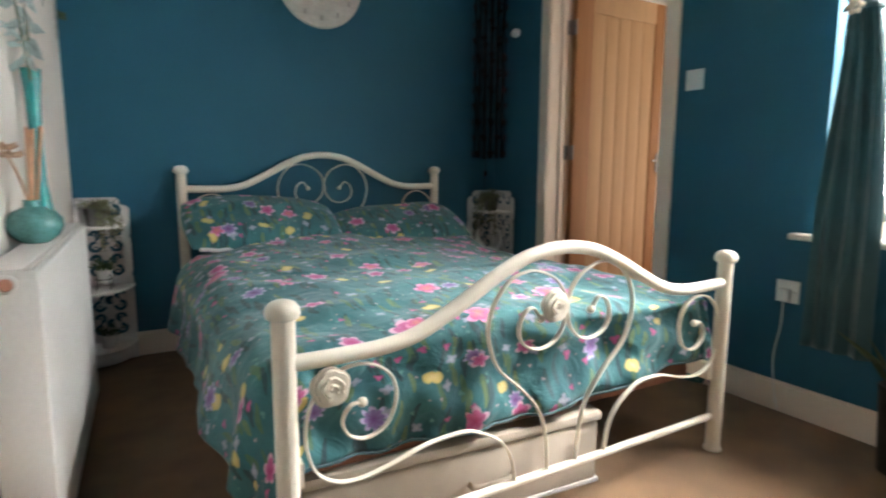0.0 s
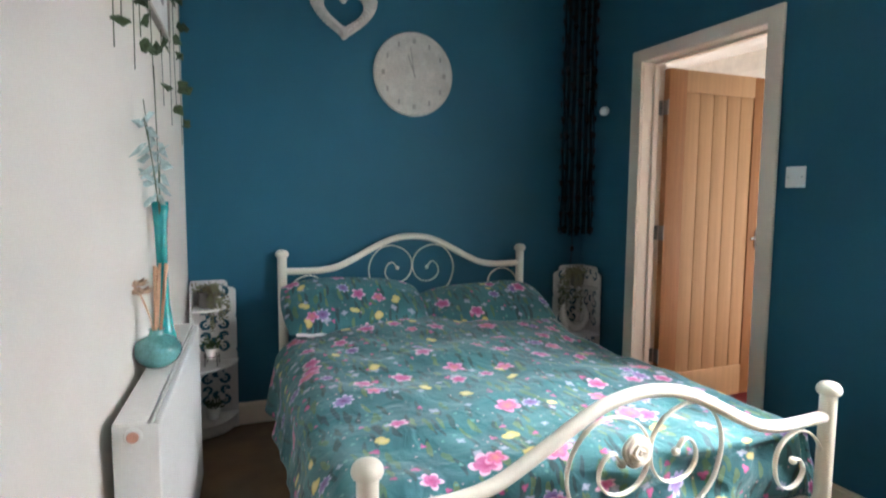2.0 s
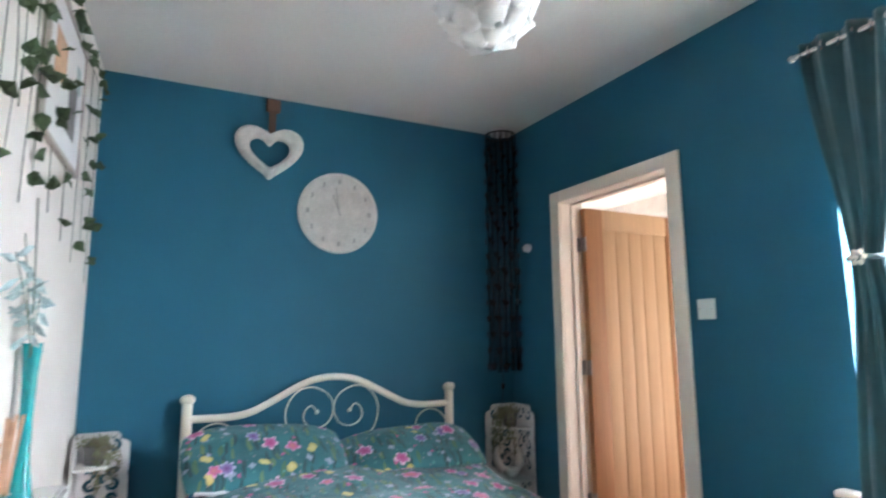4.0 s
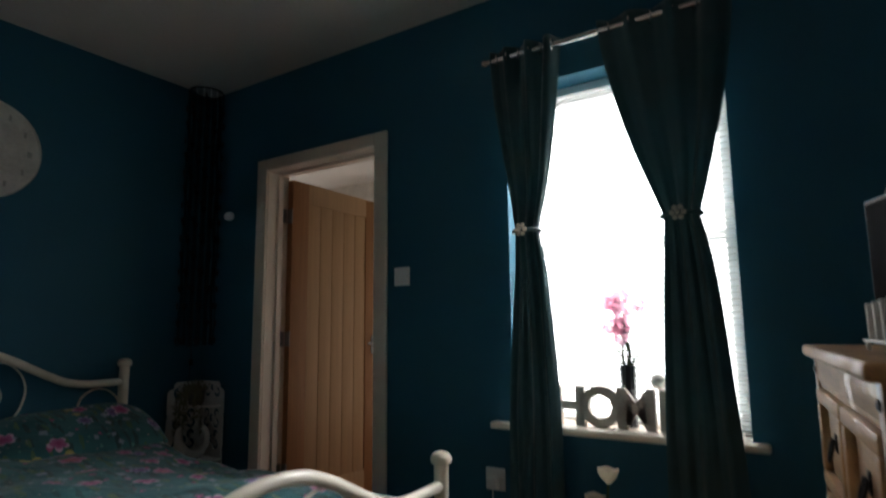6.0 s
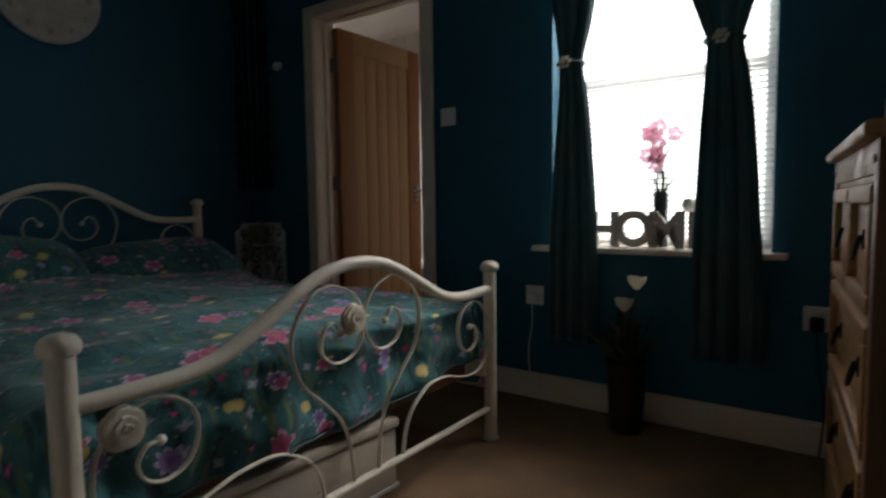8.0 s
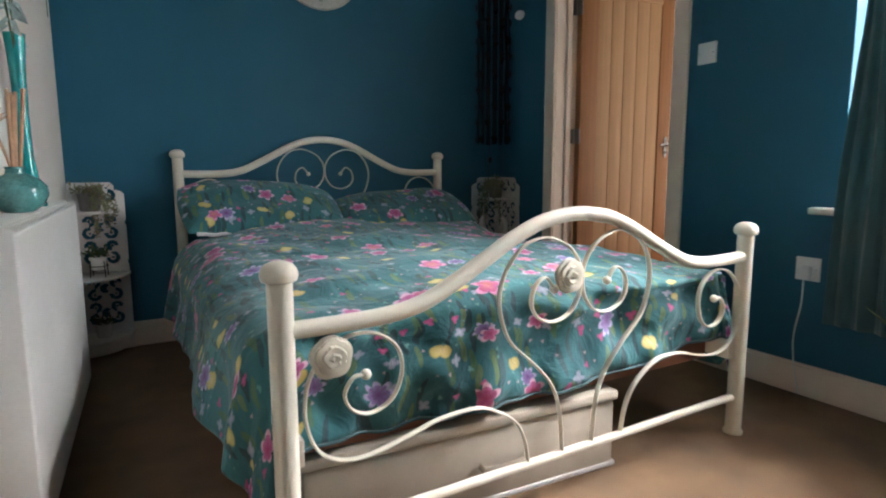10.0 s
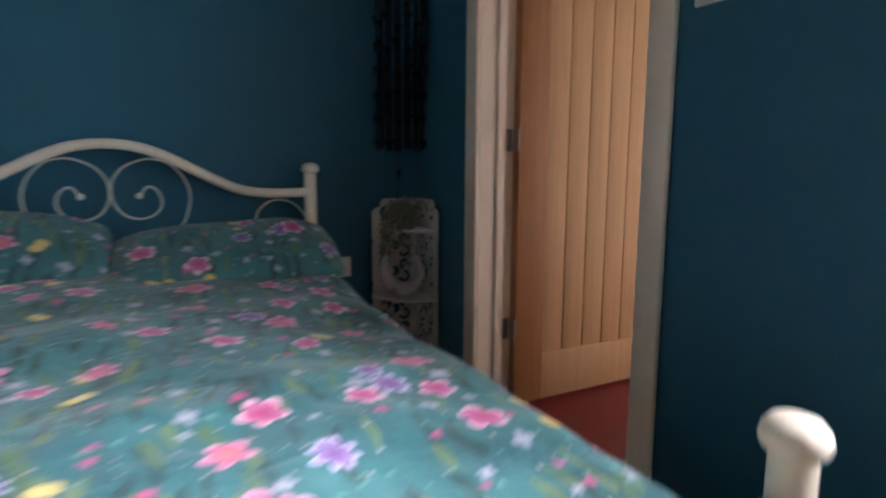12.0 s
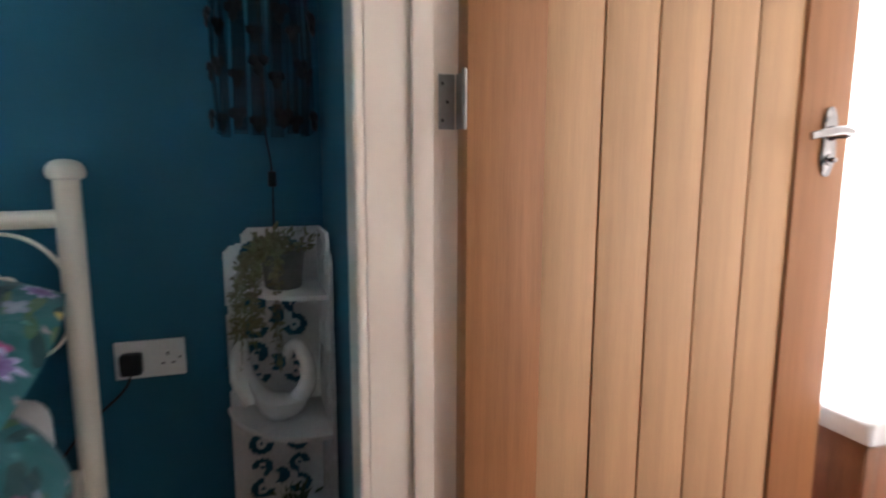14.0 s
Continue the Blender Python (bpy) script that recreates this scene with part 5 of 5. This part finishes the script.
# ---------------------------------------------------------------- window board: letters, orchids, ball
SILL = WB + 0.022
for ch, y in (("H", 1.128), ("O", 1.000), ("M", 0.865), ("E", 0.735)):
    cu = bpy.data.curves.new("letter", "FONT")
    cu.body, cu.align_x, cu.size, cu.extrude, cu.bevel_depth, cu.offset = ch, "CENTER", 0.198, 0.012, 0.002, 0.006
    tmp = new("letter_source", cu)
    bpy.context.view_layer.update()
    me = bpy.data.meshes.new_from_object(tmp.evaluated_get(bpy.context.evaluated_depsgraph_get()))
    bpy.data.objects.remove(tmp)
    bpy.data.curves.remove(cu)
    me.materials.clear()
    me.materials.append(GREY_WOOD)
    low = min(v.co.y for v in me.vertices)
    ob = new("letter", me)
    ob.matrix_world = Matrix(((0, 0, -1, 2.475), (-1, 0, 0, y), (0, 1, 0, SILL - low), (0, 0, 0, 1)))
    tagged(ob, "grey-brown wooden letter " + ch + " standing on the window board", "letter", "letters on the window board")

orchid = thing("orchid_vase", "pink silk orchids in a dark ribbed vase", "vase", pose(2.530, 0.905, SILL))
part("vase", lathe(bmesh.new(), [(0.027, 0), (0.030, 0.004), (0.029, 0.12), (0.032, 0.232), (0.029, 0.234), (0.024, 0.20)], 24, ribs=12, depth=0.03), DARK_VASE, orchid)
rng = random.Random(61)
for k in range(12):
    a = rng.uniform(0, 6.28)
    sp = rng.uniform(0.03, 0.11)
    h = rng.uniform(0.36, 0.53)
    dx, dy = 0.25 * sp * math.cos(a), sp * math.sin(a)
    pts = spline([(0, 0, 0.20), (dx * 0.5, -dy * 0.25, 0.30), (dx, dy, h)], 6)
    stem = part("stem", sweep(bmesh.new(), pts, 0.0022, n=5, up=(1, 0, 0)), LEAF, orchid)
    if k < 6:
        for q in (pts[-1], pts[-4])[:1 + k % 2]:
            bm = bmesh.new()
            for j in range(5):
                b = j * math.tau / 5 + a
                d = Vector((-0.5, math.cos(b), math.sin(b)))
                leaf(bm, q + d * 0.004, d, (0.2, -math.sin(b), math.cos(b)), 0.042, 0.040, 0.15)
            part("orchid_bloom", bm, PINK, stem, "pink five-petalled bloom", smooth=False)
for k in range(18):
    s = rng.choice((-1, 1))
    pts = spline([(0, 0, 0.2), (0, s * rng.uniform(0.02, 0.05), 0.27), (rng.uniform(-0.03, 0.02), s * rng.uniform(0.05, 0.15), rng.uniform(0.28, 0.50))], 6)
    part("grass_blade", sweep(bmesh.new(), pts, 0.0016, n=4, up=(1, 0, 0), taper=lambda t: 1.1 - t), LEAF, orchid)

orn = thing("ball_ornament", "cream textured ball on a small stand", "ornament", pose(2.535, 0.792, SILL))
part("stand", lathe(bmesh.new(), [(0.022, 0), (0.022, 0.006), (0.006, 0.012), (0.005, 0.15)], 16), GREY_WOOD, orn)
bm = ball(bmesh.new(), (0, 0, 0.175), 0.031, sub=3)
for v in bm.verts:
    v.co += (v.co - Vector((0, 0, 0.175))).normalized() * 0.002 * noise.noise(v.co * 120)
part("ball", bm, WICKER, orn)

# ---------------------------------------------------------------- floor vase with lilies under the window
lil = thing("floor_vase", "tall dark vase of cream lilies on the carpet under the window", "vase", pose(2.265, 0.955, 0))
part("pot", lathe(bmesh.new(), [(0.056, 0), (0.062, 0.004), (0.070, 0.13), (0.078, 0.265), (0.082, 0.28), (0.078, 0.287), (0.066, 0.283), (0.060, 0.23)], 28), TERRA, lil)
rng = random.Random(71)
for k, (dy, dx, h, big) in enumerate(((-0.045, -0.02, 0.585, 1), (-0.005, -0.045, 0.50, 1), (0.05, 0.01, 0.44, 0), (-0.09, 0.02, 0.47, 0))):
    pts = spline([(0, 0, 0.17), (dx * 0.4, dy * 0.4, 0.32), (dx, dy, h)], 6)
    st = part("stem", sweep(bmesh.new(), pts, 0.004, n=6, up=(1, 0, 0)), IVY, lil)
    if big:
        bm = bmesh.new()
        rings = []
        for j in range(6):
            v = j / 5
            r = 0.008 + 0.028 * math.sin(v * 1.75)
            rings.append([bm.verts.new((dx + r * math.cos(a) * (1 + 0.10 * v * math.cos(a)), dy + r * math.sin(a), h - 0.01 + 0.050 * v - 0.005 * v * v * math.cos(a) + 0.004 * v * math.sin(3 * a))) for a in (q * math.tau / 14 for q in range(14))])
        for r0, r1 in zip(rings, rings[1:]):
            for q in range(14):
                bm.faces.new((r0[q], r0[(q + 1) % 14], r1[(q + 1) % 14], r1[q]))
        bl = part("lily_bloom", bm, LILY, st, "cream trumpet-shaped bloom")
        sol = bl.modifiers.new("thickness", "SOLIDIFY")
        sol.thickness = 0.0015
for k in range(14):
    a = rng.uniform(0, 6.28)
    bm = bmesh.new()
    z0 = rng.uniform(0.26, 0.34)
    d = Vector((math.cos(a), math.sin(a), rng.uniform(0.7, 2.2)))
    leaf(bm, (0.02 * math.cos(a), 0.02 * math.sin(a), z0), d, (-math.sin(a), math.cos(a), 0), rng.uniform(0.14, 0.23), rng.uniform(0.04, 0.065))
    part("lily_leaf", bm, IVY, lil, smooth=False)

# ---------------------------------------------------------------- pine chest of drawers
CH = pose(1.250, 0.209, 0, 0, 0, 6.4)          # local: front edge along x, depth to -y
chest = thing("chest_of_drawers", "waxed pine chest of drawers with black iron handles", "chest of drawers", CH)
CWD, CDP, CHT = 0.885, 0.42, 1.050
part("top", cube(0, CWD, -CDP, 0, CHT - 0.030, CHT, bevel=0.010, seg=3), PINE, chest)
# sides and back wear the darkened pine: shade is in the colour
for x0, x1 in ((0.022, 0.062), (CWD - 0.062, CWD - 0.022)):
    part("side", cube(x0, x1 if x0 < 0.1 else x1, -CDP + 0.02, -0.024, 0, CHT - 0.030, bevel=0.004), PINE_SHADED, chest)
part("back", cube(0.062, CWD - 0.062, -CDP + 0.02, -CDP + 0.03, 0.1, CHT - 0.03), PINE_SHADED, chest)
part("frieze", cube(0.062, CWD - 0.062, -0.05, -0.026, 0.957, CHT - 0.030, bevel=0.003), PINE, chest)
part("plinth", cube(0.062, CWD - 0.062, -0.05, -0.024, 0, 0.13, bevel=0.004), PINE, chest)
for z in (0.135, 0.405, 0.680, 0.942):
    part("rail", cube(0.062, CWD - 0.062, -0.05, -0.030, z, z + 0.015, bevel=0.002), PINE, chest)
part("divider", cube(CWD / 2 - 0.012, CWD / 2 + 0.012, -0.05, -0.030, 0.695, 0.942, bevel=0.002), PINE, chest)


def drawer(x0, x1, z0, z1, handles):
    d = part("drawer", cube(x0, x1, -0.34, -0.038, z0, z1, bevel=0.003), PINE, chest)
    b = 0.036
    for a0, a1, c0, c1 in ((x0, x1, z0, z0 + b), (x0, x1, z1 - b, z1), (x0, x0 + b, z0 + b, z1 - b), (x1 - b, x1, z0 + b, z1 - b)):
        part("front_moulding", cube(a0, a1, -0.040, -0.018, c0, c1, bevel=0.006), PINE, d)
    part("field", cube(x0 + b + 0.008, x1 - b - 0.008, -0.040, -0.036, z0 + b + 0.008, z1 - b - 0.008, bevel=0.002), PINE, d)
    for hx in handles:
        hz = (z0 + z1) / 2
        h = part("handle_plate", cube(hx - 0.010, hx + 0.010, -0.034, -0.029, hz - 0.012, hz + 0.032, bevel=0.003), BLACK_IRON, d, "black iron plate")
        part("drop_pull", sweep(bmesh.new(), spline([(hx - 0.012, -0.027, hz + 0.018), (hx - 0.016, -0.018, hz - 0.012), (hx, -0.014, hz - 0.032), (hx + 0.016, -0.018, hz - 0.012), (hx + 0.012, -0.027, hz + 0.018)]), 0.0042, n=6), BLACK_IRON, h)


XM = CWD / 2
drawer(0.066, XM - 0.014, 0.698, 0.940, [0.066 + (XM - 0.08) / 2])
drawer(XM + 0.014, CWD - 0.066, 0.698, 0.940, [CWD - 0.066 - (XM - 0.08) / 2])
drawer(0.066, CWD - 0.066, 0.423, 0.678, [0.066 + (XM - 0.08) / 2, CWD - 0.066 - (XM - 0.08) / 2])
drawer(0.066, CWD - 0.066, 0.153, 0.403, [0.066 + (XM - 0.08) / 2, CWD - 0.066 - (XM - 0.08) / 2])
for x in (0.045, CWD - 0.045):
    bm = lathe(bmesh.new(), [(0.010, 0), (0.009, 0.004), (0.003, 0.006)], 12)
    bm.transform(Matrix.Translation((x, -0.0245, 0.985)) @ Euler((radians(-90), 0, 0)).to_matrix().to_4x4())
    part("iron_stud", bm, BLACK_IRON, chest)

# television and small things on the chest
tv = thing("television", "black flat television on the pine chest, switched off", "television", pose(1.65, 0.030, CHT, 0, 0, 22))
part("housing", cube(-0.285, 0.285, -0.03, 0.012, 0.045, 0.345, bevel=0.006), BLACK_PLASTIC, tv)
part("screen", cube(-0.272, 0.272, 0.0125, 0.0145, 0.060, 0.333), SCREEN, tv, "glossy dark screen")
part("neck", cube(-0.05, 0.05, -0.028, -0.005, 0.01, 0.06, bevel=0.004), BLACK_PLASTIC, tv)
part("foot", cube(-0.15, 0.15, -0.075, 0.06, 0, 0.012, bevel=0.005), BLACK_PLASTIC, tv)

rack = thing("photo_rack", "small white rack holding a row of pale frames", "photo rack", pose(1.625, 0.128, CHT, 0, 0, 8))
part("tray", cube(-0.145, 0.145, -0.035, 0.035, 0.016, 0.022, bevel=0.002), WHITE_PLASTIC, rack)
for x in (-0.13, 0.13):
    for y in (-0.028, 0.028):
        part("foot", cube(x - 0.004, x + 0.004, y - 0.004, y + 0.004, 0, 0.017, bevel=0.001), WHITE_PLASTIC, rack)
for k in range(4):
    bm = cube(-0.006, 0.006, -0.030, 0.030, 0, 0.082 - 0.002 * k, bevel=0.002)
    bm.transform(Matrix.Translation((-0.075 + 0.060 * k, 0, 0.0215)) @ Euler((0, radians(6), 0)).to_matrix().to_4x4())
    part("frame", bm, CHALK, rack)
note = thing("white_box", "small white box standing on the pine chest", "box", pose(1.36, 0.062, CHT, 0, 0, 8))
part("carton", cube(-0.045, 0.045, -0.022, 0.022, 0, 0.046, bevel=0.003), WHITE_PLASTIC, note)
part("lid", cube(-0.047, 0.047, -0.024, 0.024, 0.040, 0.052, bevel=0.003), CHALK, note)
plq = thing("wall_plaque", "round white plaque on the dark wall behind the television", "wall decoration", pose(XR, -0.055, 1.475, 0, 0, -90))
bm = lathe(bmesh.new(), [(0.118, 0), (0.120, 0.006), (0.112, 0.018), (0.09, 0.016), (0.085, 0.010), (0.004, 0.009)], 40)
bm.transform(Euler((radians(90), 0, 0)).to_matrix().to_4x4())
part("disc", bm, CHALK, plq)

# ---------------------------------------------------------------- bathroom wall tiles
bm = cube(-0.006, 0, 0, 0.327, 0, 0.247, bevel=0.002, seg=1)
tile_mesh = mesh_of("tile", bm, TILE)
for j in range(9):
    for k in range(8):
        ob = new("tile", tile_mesh)
        ob.parent = tiled
        ob.matrix_basis = pose(BX, 1.745 + 0.33 * k - 0.0, 0.004 + 0.25 * j)
